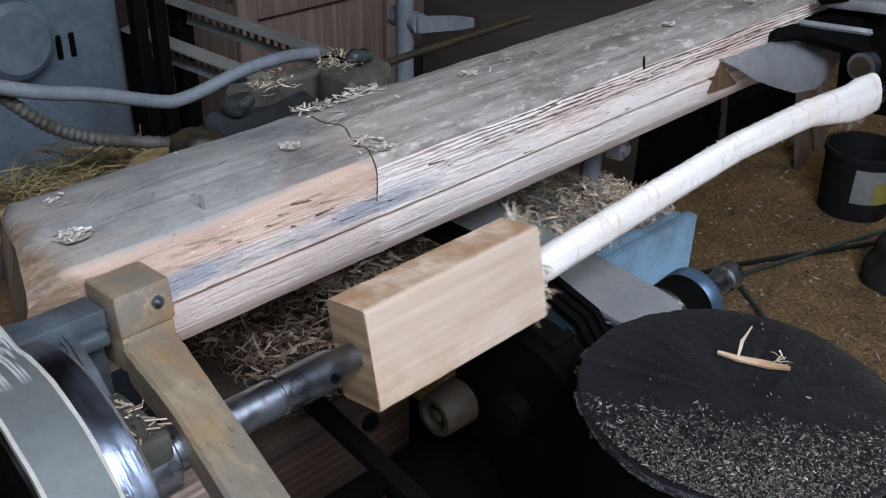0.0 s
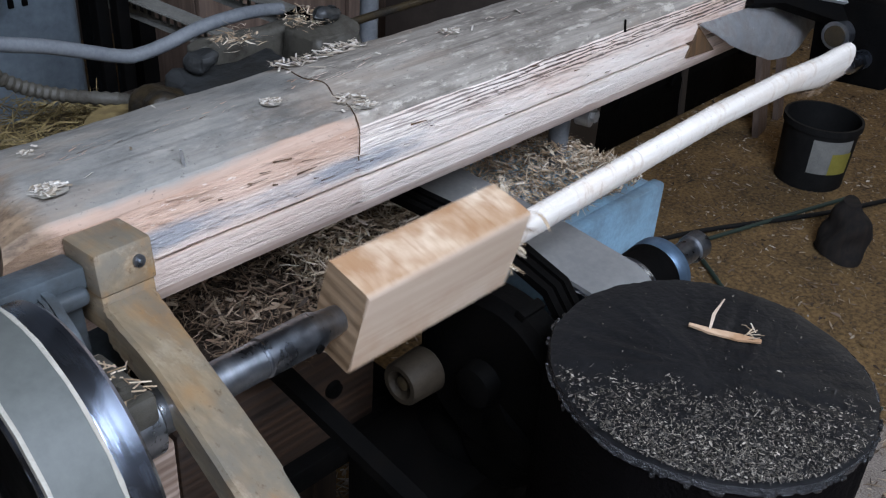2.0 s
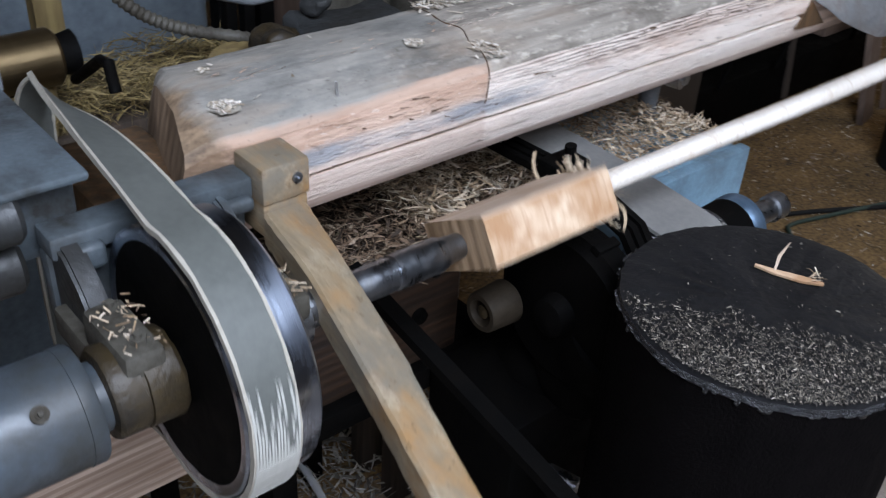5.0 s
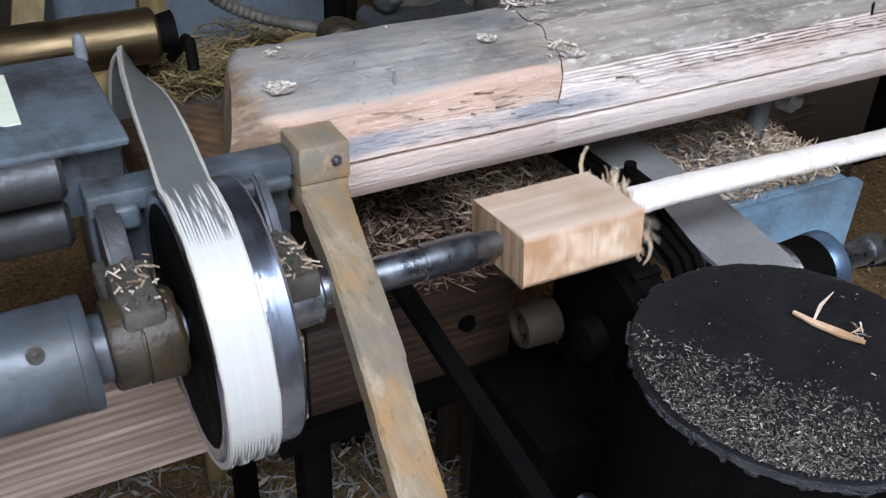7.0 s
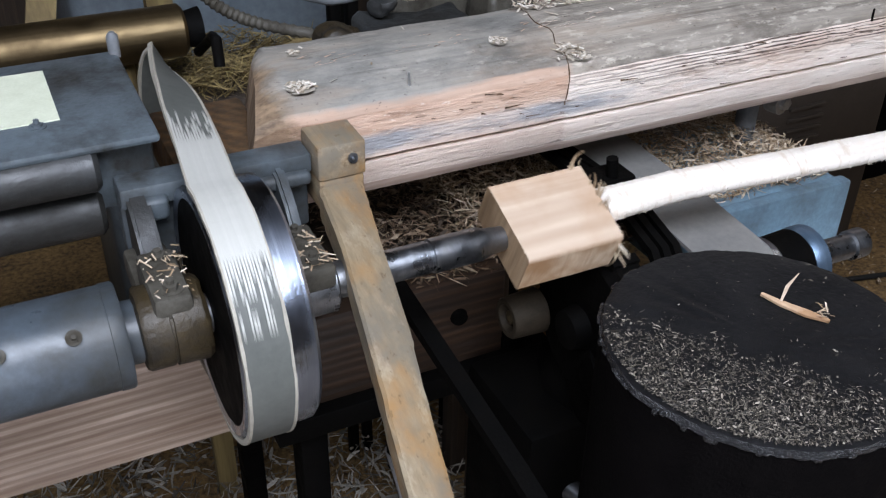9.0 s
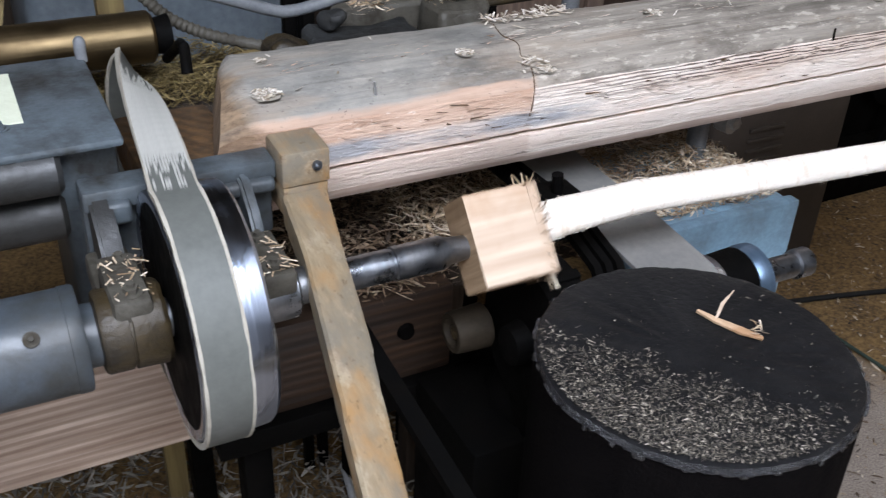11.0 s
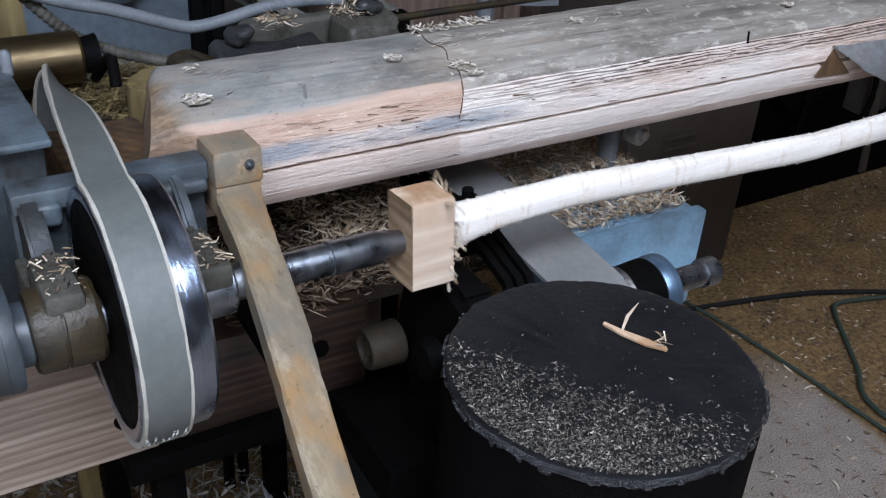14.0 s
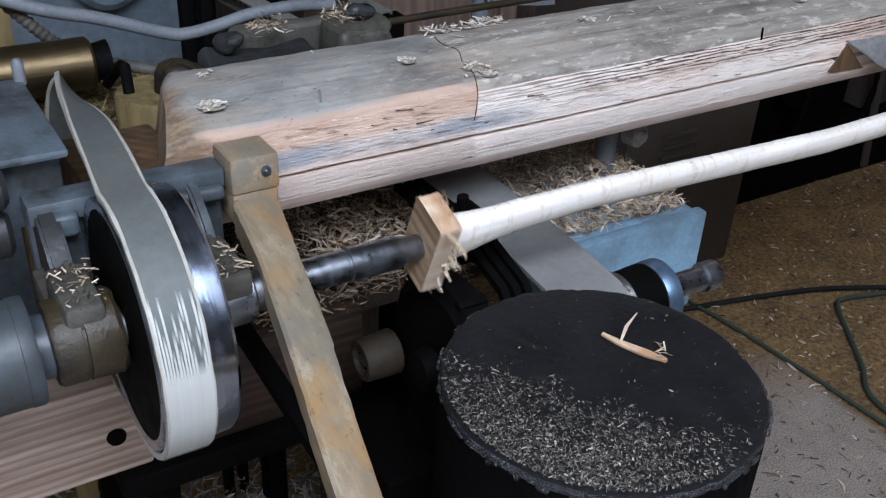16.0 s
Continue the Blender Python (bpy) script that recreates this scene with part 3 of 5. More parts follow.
def timber(parent):
    bm = bmesh.new()
    xs = [0.226 + i * 0.0075 for i in range(int((1.50 - 0.226) / 0.0075) + 1)]
    rows = []
    for x in xs:
        sec = beam_section(x)
        row = []
        for y, z in sec:
            dx = 0.0
            if x < 0.29:
                dx = (0.03 * (y - 0.83) / 0.13 - 0.02 * (1.0 - z) / 0.1) * (0.29 - x) / 0.064
            e = max(0.0, (0.262 - x) / 0.036) ** 2
            y += e * (0.004 if y < 0.87 else (-0.012 if y > 0.95 else 0.0))
            z -= e * (0.009 if z > 0.98 else 0.0)
            row.append(bm.verts.new((x + dx, y, z)))
        rows.append(row)
    k = len(rows[0])
    for r0, r1 in zip(rows, rows[1:]):
        for i in range(k):
            j = (i + 1) % k
            f = bm.faces.new((r0[i], r0[j], r1[j], r1[i]))
            f.material_index = 0 if i in (1, 2, 3, 4, 5) else (2 if i >= 12 else 1)
    for r in (rows[0][::-1], rows[-1]):
        bm.faces.new(r).material_index = 4 if r is not rows[-1] else 3
    bmesh.ops.recalc_face_normals(bm, faces=bm.faces)
    beam = cpart("timber_beam", bm, [M_TOP, M_FRONT, M_UNDER, M_RUSTWOOD, M_END], parent, "weathered grey old timber with a pinkish sawn face")
    # the joint across the top and down the face
    bm = bmesh.new()
    pts = [(0.584, 0.976, 1.0080), (0.577, 0.945, 1.0130), (0.570, 0.912, 1.0134), (0.574, 0.884, 1.0134), (0.568, 0.866, 1.0070), (0.570, 0.850, 1.0018), (0.567, 0.8365, 0.9965), (0.566, 0.8285, 0.985), (0.566, 0.8285, 0.974), (0.5645, 0.8285, 0.960), (0.563, 0.8285, 0.951)]
    pts = [(x + 0.0012 * noise.noise((i * 1.7, 0, 4)), y, z) for i, (x, y, z) in enumerate(spline(pts, 4))]
    strip(bm, pts, (1, 0.15, 0), [0.0004 + 0.0011 * abs(noise.noise((i * 0.9, 7, 0))) for i in range(len(pts))], 0.001)
    cpart("joint_crack", bm, M_RUSTWOOD, beam, "dark open joint")
    for i, (x, y, r) in enumerate(((0.280, 0.865, 0.0150), (0.506, 0.881, 0.0105), (0.586, 0.841, 0.0115), (0.780, 0.913, 0.012), (1.111, 0.871, 0.010), (1.30, 0.86, 0.009), (0.295, 0.93, 0.007))):
        bm = bmesh.new()
        bmesh.ops.create_circle(bm, cap_ends=True, segments=18, radius=r, matrix=Matrix.Translation((x, y, plug_z(y))))
        for v in bm.verts:
            d = v.co - Vector((x, y, plug_z(y)))
            v.co += d * 0.25 * noise.noise(d * 200 + Vector((i * 3, 0, 0)))
        cpart("bolt_hole", bm, M_FRAY, beam, "counterbored hole full of dust")
        rng = np.random.default_rng(40 + i)
        bm = bmesh.new()
        for q in range(70 if r > 0.0095 else 46):
            a, b = rng.random() * 6.283, r * 0.9 * math.sqrt(rng.random())
            c = Vector((x + b * math.cos(a), y + b * math.sin(a), plug_z(y) + 0.0008 + 0.0016 * rng.random()))
            yaw, ln = rng.random() * 6.283, r * (0.25 + 0.45 * rng.random())
            d = Vector((math.cos(yaw), math.sin(yaw), 0.4 * (rng.random() - 0.5))) * ln / 2
            s = Vector((-math.sin(yaw), math.cos(yaw), 0)) * 0.0010
            bm.faces.new([bm.verts.new(p) for p in (c - d - s, c + d - s, c + d + s + Vector((0, 0, 0.001)), c - d + s)])
        tagged(cpart("shavings_plug", bm, M_CHIPW, beam, "pale shavings packed in a bolt hole", False), kind="stuff")
    # debris at the joint, small splinters on the top
    for nm, n, fx, fy, sd in (("joint_debris", 150, (0.572, 0.690), (0.945, 0.972), 7), ("joint_debris", 40, (0.556, 0.592), (0.840, 0.862), 8), ("splinters", 26, (0.30, 1.3), (0.845, 0.955), 9)):
        rng = np.random.default_rng(sd)
        bm = bmesh.new()
        for q in range(n):
            u = rng.random()
            x, y = fx[0] + (fx[1] - fx[0]) * u, fy[0] + (fy[1] - fy[0]) * rng.random()
            z = plug_z(y) - 0.0004 + 0.003 * rng.random()
            yaw, ln = rng.random() * 6.283, 0.003 + 0.009 * rng.random() ** 2
            d = Vector((math.cos(yaw), math.sin(yaw), 0.3 * (rng.random() - 0.5))) * ln
            s = Vector((-math.sin(yaw), math.cos(yaw), 0.3)) * 0.0010
            bm.faces.new([bm.verts.new(p) for p in (Vector((x, y, z)) - d - s, Vector((x, y, z)) + d - s, Vector((x, y, z)) + d + s, Vector((x, y, z)) - d + s)])
        tagged(cpart(nm, bm, M_CHIPW, beam, "pale splinters lying on the timber", False), kind="stuff")
    for x, y, z in ((0.388, 0.846, 1.0005), (1.001, 0.829, 0.985)):
        bm = bmesh.new()
        tube(bm, [(x, y, z - 0.004), (x - 0.002, y - 0.001, z + 0.012)], [0.0016, 0.0013], 6)
        cpart("nail", bm, M_ZINC if y > 0.83 else M_BLACK, beam)
    # splinters standing off the sawn face and lying on the top
    for nm, n, mt, sd in (("pale_splinter", 420, M_FRONT, 61), ("dark_splinter", 70, M_RUSTWOOD, 62), ("grey_splinter", 200, M_TOP, 63)):
        rng = np.random.default_rng(sd)
        bm = bmesh.new()
        for q in range(n):
            x, ln, w = 0.30 + 1.12 * rng.random(), 0.004 + 0.020 * rng.random() ** 2, 0.0003 + 0.0009 * rng.random() ** 2
            d = Vector((1, 0.05 * (rng.random() - 0.5), 0.25 * (rng.random() - 0.5))) * ln
            if nm != "grey_splinter" and rng.random() < 0.8:
                z = 0.936 + 0.046 * rng.random()
                p = Vector((x, 0.8285, z))
                s, out = Vector((0.1, 0, 1)) * w, Vector((0, -0.0006 - 0.0025 * rng.random(), 0))
            else:
                y = 0.888 + 0.038 * rng.random()
                p = Vector((x, y, 1.0135))
                d = Vector((1, 0.4 * (rng.random() - 0.5), 0)) * ln
                s, out = Vector((0.1, 1, 0)) * w, Vector((0, 0, 0.0006 + 0.0012 * rng.random()))
            a, b = p - d * 0.5 - s + out * 0.1, p - d * 0.5 + s + out * 0.1
            bm.faces.new([bm.verts.new(v) for v in (a, b, p + d * 0.5 + s * 0.4 + out, p + d * 0.5 - s * 0.4 + out)])
        tagged(cpart(nm, bm, mt, beam, "splinters raised on the old timber", False), kind="stuff")
    # oil-browned hollow at the left end
    bm = bmesh.new()
    box(bm, (0.150, 0.835, 0.90), (0.250, 0.985, 0.952), 0.006)
    roughen(bm, 0.003, 60)
    cpart("end_block", bm, M_RUSTWOOD, parent, "oil-browned wooden packing block")


def bolt(parent, at, d, r=0.008, h=0.008, mat=None):
    a = Vector(d).normalized()
    bm = bmesh.new()
    p = Vector(at)
    tube(bm, [p, p + a * 0.002], r * 1.6, 16)
    tube(bm, [p + a * 0.002, p + a * h], r, 6)
    tube(bm, [p + a * h, p + a * (h + 0.004)], r * 0.5, 10)
    return cpart("bolt", bm, mat or M_ZINC, parent, "dusty hex bolt")


def headstock(parent):
    # cast bracket that clamps along the timber's face
    bm = bmesh.new()
    box(bm, (0.09, 0.796, 0.952), (0.2655, 0.8285, 0.972), 0.003)
    box(bm, (0.09, 0.812, 0.885), (0.2655, 0.8285, 0.953), 0.004)
    box(bm, (0.205, 0.786, 0.944), (0.262, 0.800, 0.958), 0.005, None, 3)
    box(bm, (0.10, 0.786, 0.940), (0.13, 0.800, 0.962), 0.005, None, 3)
    br = cpart("cast_bracket", bm, M_CAST, parent, "blue-grey painted cast iron bracket")
    for x in (0.232, 0.104):
        bm = bmesh.new()
        vs = []
        prof = [(0.815, 0.968), (0.786, 0.962), (0.762, 0.944), (0.742, 0.920), (0.722, 0.910), (0.722, 0.884), (0.80, 0.884), (0.815, 0.90)]
        w = 0.011 if x > 0.2 else 0.019
        for sx in (-w / 2, w / 2):
            vs.append([bm.verts.new((x + sx, y, z)) for y, z in prof])
        bm.faces.new(vs[0])
        bm.faces.new(vs[1][::-1])
        for i in range(len(prof)):
            j = (i + 1) % len(prof)
            bm.faces.new((vs[0][i], vs[1][i], vs[1][j], vs[0][j]))
        bmesh.ops.recalc_face_normals(bm, faces=bm.faces)
        bmesh.ops.bevel(bm, geom=list(bm.edges), offset=0.003, segments=2, affect="EDGES")
        cpart("rib", bm, M_CAST if x > 0.2 else M_DCAST, br)
    # bearings
    for x0, x1, r, mt in ((0.203, 0.246, 0.027, M_SPINDLE), (0.086, 0.124, 0.034, M_OILY)):
        bm = bmesh.new()
        turned(bm, [(x0, r * 0.82), (x0 + 0.003, r), (x1 - 0.003, r), (x1, r * 0.82)], AY, AZ, 36)
        bg = cpart("bearing", bm, mt, parent, "worn steel bearing with dusty cap")
        bm = bmesh.new()
        box(bm, (x0 + 0.002, AY - 0.026, AZ + 0.010), (x1 - 0.004, AY + 0.050, AZ + r + 0.008), 0.005)
        box(bm, (x0 - 0.002, AY + 0.02, AZ - 0.012), (x1 - 0.002, AY + 0.105, AZ + 0.014), 0.004)
        roughen(bm, 0.001, 90)
        cpart("bearing_cap", bm, M_DUSTCAST, bg, "dust-caked bearing cap")
        xm = (x0 + x1) / 2
        if x0 < 0.2:
            bm = bmesh.new()
            turned(bm, [(0.074, 0.024), (0.076, 0.034), (0.079, 0.036), (0.098, 0.036), (0.0985, 0.0345), (0.1005, 0.0345), (0.101, 0.037), (0.126, 0.037), (0.130, 0.034), (0.131, 0.024)], AY, AZ, 40)
            roughen(bm, 0.0014, 90)
            cpart("housing", bm, M_OILY, bg, "oil-soaked yellow-brown bearing housing")
        for dy in (-0.012, 0.034):
            bolt(bg, (xm, AY + dy, AZ + r + 0.007), (0, -0.1, 1), 0.0065, 0.007, M_DUSTCAST)
        rng = np.random.default_rng(int(x0 * 1000))
        bm = bmesh.new()
        for q in range(60):
            c = Vector((xm + 0.034 * (rng.random() - 0.5), AY + 0.01 + 0.07 * (rng.random() - 0.5), AZ + r + 0.009 + 0.005 * rng.random()))
            yaw = rng.random() * 6.283
            d = Vector((math.cos(yaw), math.sin(yaw), 0.6 * (rng.random() - 0.5))) * (0.0012 + 0.006 * rng.random() ** 2)
            s = Vector((-math.sin(yaw), math.cos(yaw), 0.4)) * 0.0006
            bm.faces.new([bm.verts.new(p) for p in (c - d - s, c + d - s, c + d + s, c - d + s)])
        tagged(cpart("chip_litter", bm, M_CHIP, bg, "pale shavings caught on the bearing", False), kind="stuff")
    # gearbox with its flat lid and rating plate
    bm = bmesh.new()
    box(bm, (-0.28, 0.840, 0.93), (0.132, 1.020, 1.004), 0.008)
    gb = cpart("gearbox", bm, M_CAST, parent, "blue-grey painted gearbox housing")
    bm = bmesh.new()
    box(bm, (-0.29, 0.812, 1.003), (0.135, 1.015, 1.012), 0.004)
    cpart("lid", bm, M_CAST, gb)
    bm = bmesh.new()
    box(bm, (-0.20, 0.872, 1.012), (0.060, 0.985, 1.0135))
    cpart("rating_plate", bm, M_PAPER, gb, "yellowed blank rating plate")
    for x in (-0.16, 0.04):
        bolt(gb, (x, 0.866, 1.011), (0, 0, 1), 0.005, 0.004, M_CAST)
    bm = bmesh.new()
    tube(bm, [(0.132, 1.006, 1.008), (0.132, 1.006, 1.030), (0.132, 1.006, 1.034)], [0.006, 0.006, 0.003], 12)
    cpart("peg", bm, M_CONDUIT, gb)
    bm = bmesh.new()
    for y, z, r in ((0.825, 0.985, 0.022), (0.85, 0.93, 0.026)):
        tube(bm, [(-0.28, y, z), (0.075, y, z), (0.080, y, z)], [r, r, r * 0.8], 20)
    cpart("housing_pipe", bm, M_DCAST, gb, "round cast housings in dull grey paint")
    # the big grey coupling on the spindle's left end
    bm = bmesh.new()
    turned(bm, [(-0.34, 0.040), (-0.33, 0.0445), (0.052, 0.0445), (0.0525, 0.0453), (0.062, 0.0453), (0.064, 0.044), (0.065, 0.027), (0.086, 0.027)], AY, AZ, 40)
    cpart("motor_drum", bm, M_MOTOR, parent, "blue-grey painted round motor housing")
    for x in (-0.03, 0.025):
        bolt(parent, (x, AY - 0.033, AZ + 0.033), (0, -0.7, 0.7), 0.004, 0.003, M_DUSTCAST)
    # bronze roller behind the timber's end
    bm = bmesh.new()
    tube(bm, [(-0.05, 1.118, 0.982), (0.222, 1.118, 0.982), (0.226, 1.118, 0.982)], [0.030, 0.030, 0.026], 28)
    cpart("roller", bm, M_BRASS, parent, "shiny oily bronze roller")
    bm = bmesh.new()
    tube(bm, [(0.226, 1.118, 0.982), (0.245, 1.118, 0.982)], [0.020, 0.024], 20)
    tube(bm, [(0.236, 1.10, 0.96), (0.238, 1.03, 1.004), (0.236, 1.005, 1.010), (0.234, 0.992, 0.985)], 0.006, 10)
    cpart("roller_clamp", bm, M_BLACK, parent, "black iron clamp ring")


def lever(parent):
    bm = bmesh.new()
    box(bm, (0.266, 0.781, 0.948), (0.314, 0.829, 0.984), 0.003)
    box(bm, (0.2675, 0.7835, 0.915), (0.3125, 0.8275, 0.9478), 0.002)
    lv = cpart("hand_lever", bm, M_LEVER, parent, "honey-coloured pine lever with worn edges")
    bm = bmesh.new()
    pts = [((0.288, 0.782, 0.926), 0.044), ((0.284, 0.755, 0.921), 0.042), ((0.275, 0.700, 0.914), 0.037), ((0.259, 0.60, 0.888), 0.038), ((0.254, 0.575, 0.881), 0.036), ((0.240, 0.50, 0.858), 0.034), ((0.223, 0.40, 0.830), 0.033), ((0.205, 0.29, 0.797), 0.032)]
    rows = []
    sp = spline([p for p, w in pts], 5)
    for i, c in enumerate(sp):
        k = min(i / 5, len(pts) - 1.001)
        w = pts[int(k)][1] * (1 - k % 1) + pts[int(k) + 1][1] * (k % 1)
        w *= 1 + 0.05 * noise.noise((i * 0.8, 0, 9))
        h = 0.031
        rows.append([bm.verts.new(c + Vector(o)) for o in ((-w / 2, 0, -h / 2), (w / 2, 0, -h / 2), (w / 2, 0, h / 2 - 0.003), (w / 2 - 0.004, 0, h / 2), (-w / 2 + 0.003, 0, h / 2), (-w / 2, 0, h / 2 - 0.003))])
    for r0, r1 in zip(rows, rows[1:]):
        for k in range(6):
            bm.faces.new((r0[k], r0[(k + 1) % 6], r1[(k + 1) % 6], r1[k]))
    bm.faces.new(rows[0][::-1])
    bm.faces.new(rows[-1])
    bmesh.ops.recalc_face_normals(bm, faces=bm.faces)
    cpart("arm", bm, M_LEVER, lv)
    bolt(lv, (0.300, 0.7805, 0.968), (0.1, -1, 0.1), 0.0032, 0.002, M_SPINDLE)


PLATES = 20


def drive(parent):
    # pulley and spindle turn on the carriage
    bm = bmesh.new()
    turned(bm, [(0.186, 0.03), (0.186, 0.098), (0.134, 0.099), (0.133, 0.107), (0.135, 0.109), (0.165, 0.111), (0.194, 0.109), (0.197, 0.106), (0.197, 0.099), (0.190, 0.094), (0.190, 0.03)], 0, 0, 72)
    pu = part("drive_pulley", bm, M_STEEL, parent, "bright turned steel belt pulley")
    pu.location = (0, AY - PY, AZ - PZ)
    # flush black disc in place of the shaded hollow of the open wheel
    bm = bmesh.new()
    turned(bm, [(0.1345, 0.02), (0.1345, 0.0988), (0.184, 0.0988), (0.185, 0.02)], 0, 0, 48)
    part("shade_disc", bm, M_BLACK, pu, "black disc standing for the shade inside the pulley")
    bm = bmesh.new()
    turned(bm, [(0.06, 0.017), (0.262, 0.017), (0.2625, 0.0155), (0.338, 0.0155), (0.339, 0.0145), (0.341, 0.0145), (0.342, 0.0165), (0.392, 0.0165), (0.400, 0.0135), (0.428, 0.011)], 0, 0, 32)
    sp = part("spindle", bm, M_SPINDLE, parent, "dark polished steel spindle")
    sp.location = (0, AY - PY, AZ - PZ)
    bm = bmesh.new()
    tube(bm, [(0.385, 0, 0.0155), (0.385, 0, 0.0185)], 0.004, 10)
    part("set_screw", bm, M_BLACK, sp)
    # belt: over the pulley's front and up to the back, twisting a little
    pts, across = [], []
    R = 0.1135
    for k in range(0, 27):
        w = math.radians(200 - k * 8)         # from under the pulley over the front to the top
        pts.append(Vector((0.154, AY - R * math.sin(w), AZ + R * math.cos(w))))
        across.append(Vector((1, 0, 0)))
    top = pts[-1]
    end = Vector((0.182, 1.045, 0.984))
    for k in range(1, 11):
        u = k / 10
        p = top.lerp(end, u)
        p.z += 0.010 * math.sin(math.pi * u)
        pts.append(p)
        across.append(Vector((math.cos(1.15 * u * u), 0.0, -math.sin(1.15 * u * u))))
    # down behind the timber to the motor below and back under the pulley
    back = spline([end, (0.180, 1.066, 0.962), (0.177, 1.074, 0.90), (0.172, 1.072, 0.72), (0.169, 1.055, 0.648), (0.166, 1.018, 0.618), (0.163, 0.985, 0.650), (0.158, 0.960, 0.715), (0.155, 0.86, 0.765), pts[0]], 6)[1:]
    for k, p in enumerate(back):
        g = 1.15 * max(0.0, 1 - k / 9)
        pts.append(p)
        across.append(Vector((math.cos(g), 0.35 * math.sin(g), -math.sin(g))))
    bm = bmesh.new()
    strip(bm, pts, across, 0.038, 0.004)
    be = cpart("drive_belt", bm, M_BELT, parent, "grey canvas drive belt with pale frayed edges")
    for sgn in (-1, 1):
        bm = bmesh.new()
        q = [p + a.normalized() * sgn * (0.0185 + 0.0008 * noise.noise((i * 1.3, sgn, 0))) for i, (p, a) in enumerate(zip(pts, across))]
        strip(bm, q, across, [0.0026 + 0.0016 * noise.noise((i * 2.1, 4, sgn)) for i in range(len(q))], 0.0052)
        cpart("frayed_edge", bm, M_FRAY, be, "pale frayed edge")
    # short plates of the pale splice, laced at both ends, that ride on the belt
    plates = []
    rng = np.random.default_rng(31)
    for k in range(PLATES):
        bm = bmesh.new()
        e = min(k, PLATES - 1 - k)
        if e < 4:
            for q in range(15):
                if rng.random() < 0.45 + 0.14 * e:
                    x = -0.0172 + 0.00245 * q
                    box(bm, (x - 0.0008, -0.0070, -0.0005), (x + 0.0006 + 0.0006 * rng.random(), 0.0070, 0.0005))
        if e >= 4 or not bm.verts:
            box(bm, (-0.0182, -0.0070, -0.0005), (0.0182, 0.0070, 0.0005))
        ob = part("splice_plate", bm, M_SPLICE, be, "pale rubbed canvas splice", False)
        plates.append(tagged(ob, kind="stuff") if e < 4 else ob)
    return pu, sp, (pts, across, plates)


def tailstock(parent):
    bm = bmesh.new()
    tube(bm, [(1.355, AY, AZ - 0.02), (1.372, AY, AZ - 0.021), (1.44, AY, AZ - 0.024)], [0.006, 0.013, 0.014], 20)
    cpart("tail_centre", bm, M_STEEL, parent, "worn steel tail centre")
    bm = bmesh.new()
    box(bm, (1.425, 0.66, 0.83), (1.475, 0.78, 0.955), 0.008)
    box(bm, (1.40, 0.76, 0.93), (1.56, 0.90, 0.965), 0.006)
    tl = cpart("tailstock_body", bm, M_BLACK, parent, "greasy dark tailstock casting")
    bm = bmesh.new()
    tube(bm, [(1.405, 0.735, 0.905), (1.435, 0.735, 0.905)], 0.021, 20)
    nut = cpart("hex_nut", bm, M_SPINDLE, tl)
    bm = bmesh.new()
    tube(bm, [(1.402, 0.735, 0.905), (1.410, 0.735, 0.905)], 0.0155, 20)
    cpart("nut_bore", bm, M_OILY, nut, "oily brown bore")
    for i, (a, b, r) in enumerate((((1.40, 0.80, 1.0), (1.60, 0.74, 0.99), 0.012), ((1.42, 0.86, 1.02), (1.60, 0.80, 1.03), 0.010), ((1.45, 0.70, 0.97), (1.52, 0.93, 1.03), 0.010), ((1.50, 0.76, 0.96), (1.50, 0.76, 1.09), 0.008))):
        bm = bmesh.new()
        tube(bm, [a, b], r, 12)
        cpart("clamp_bar", bm, M_SPINDLE if i % 2 else M_BLACK, tl)
    bm = bmesh.new()
    box(bm, (1.44, 0.70, 0.975), (1.60, 0.93, 0.992), 0.003)
    box(bm, (1.47, 0.72, 1.01), (1.60, 0.90, 1.025), 0.003)
    cpart("clamp_plate", bm, M_ZINC, tl)
    # bent sheet guard
    bm = bmesh.new()
    rows = []
    for i in range(25):
        u = i / 24
        x = 1.170 + 0.40 * u
        low = np.interp(u, [0, 0.16, 0.34, 0.50, 0.64, 0.70, 0.85, 1.0], [0.036, 0.058, 0.080, 0.084, 0.066, 0.050, 0.058, 0.072])
        bulge = np.interp(u, [0, 0.3, 0.55, 0.66, 0.8, 1.0], [0.006, 0.014, 0.020, 0.010, 0.004, 0.010])
        high = np.interp(u, [0, 0.5, 1.0], [0.956, 0.950, 0.925])
        rows.append([[bm.verts.new((x + (0.055 * (k / 6) * (1 - u) if u < 0.5 else 0.0275 * (k / 6)), 0.824 - 0.016 * (k / 6) - bulge * math.sin(k / 6 * 2.5) + 0.002 * noise.noise((i * 0.7, k, 0)), high - low * (k / 6) - dz)) for k in range(7)] for dz in (0.0, 0.0015)])
    for r0, r1 in zip(rows, rows[1:]):
        for q in (0, 1):
            for k in range(6):
                bm.faces.new((r0[q][k], r0[q][k + 1], r1[q][k + 1], r1[q][k]))
        bm.faces.new((r0[0][0], r1[0][0], r1[1][0], r0[1][0]))
        bm.faces.new((r0[0][6], r1[0][6], r1[1][6], r0[1][6]))
    bmesh.ops.recalc_face_normals(bm, faces=bm.faces)
    cpart("sheet_guard", bm, M_GUARD, parent, "bent stained sheet iron guard")
    bm = bmesh.new()
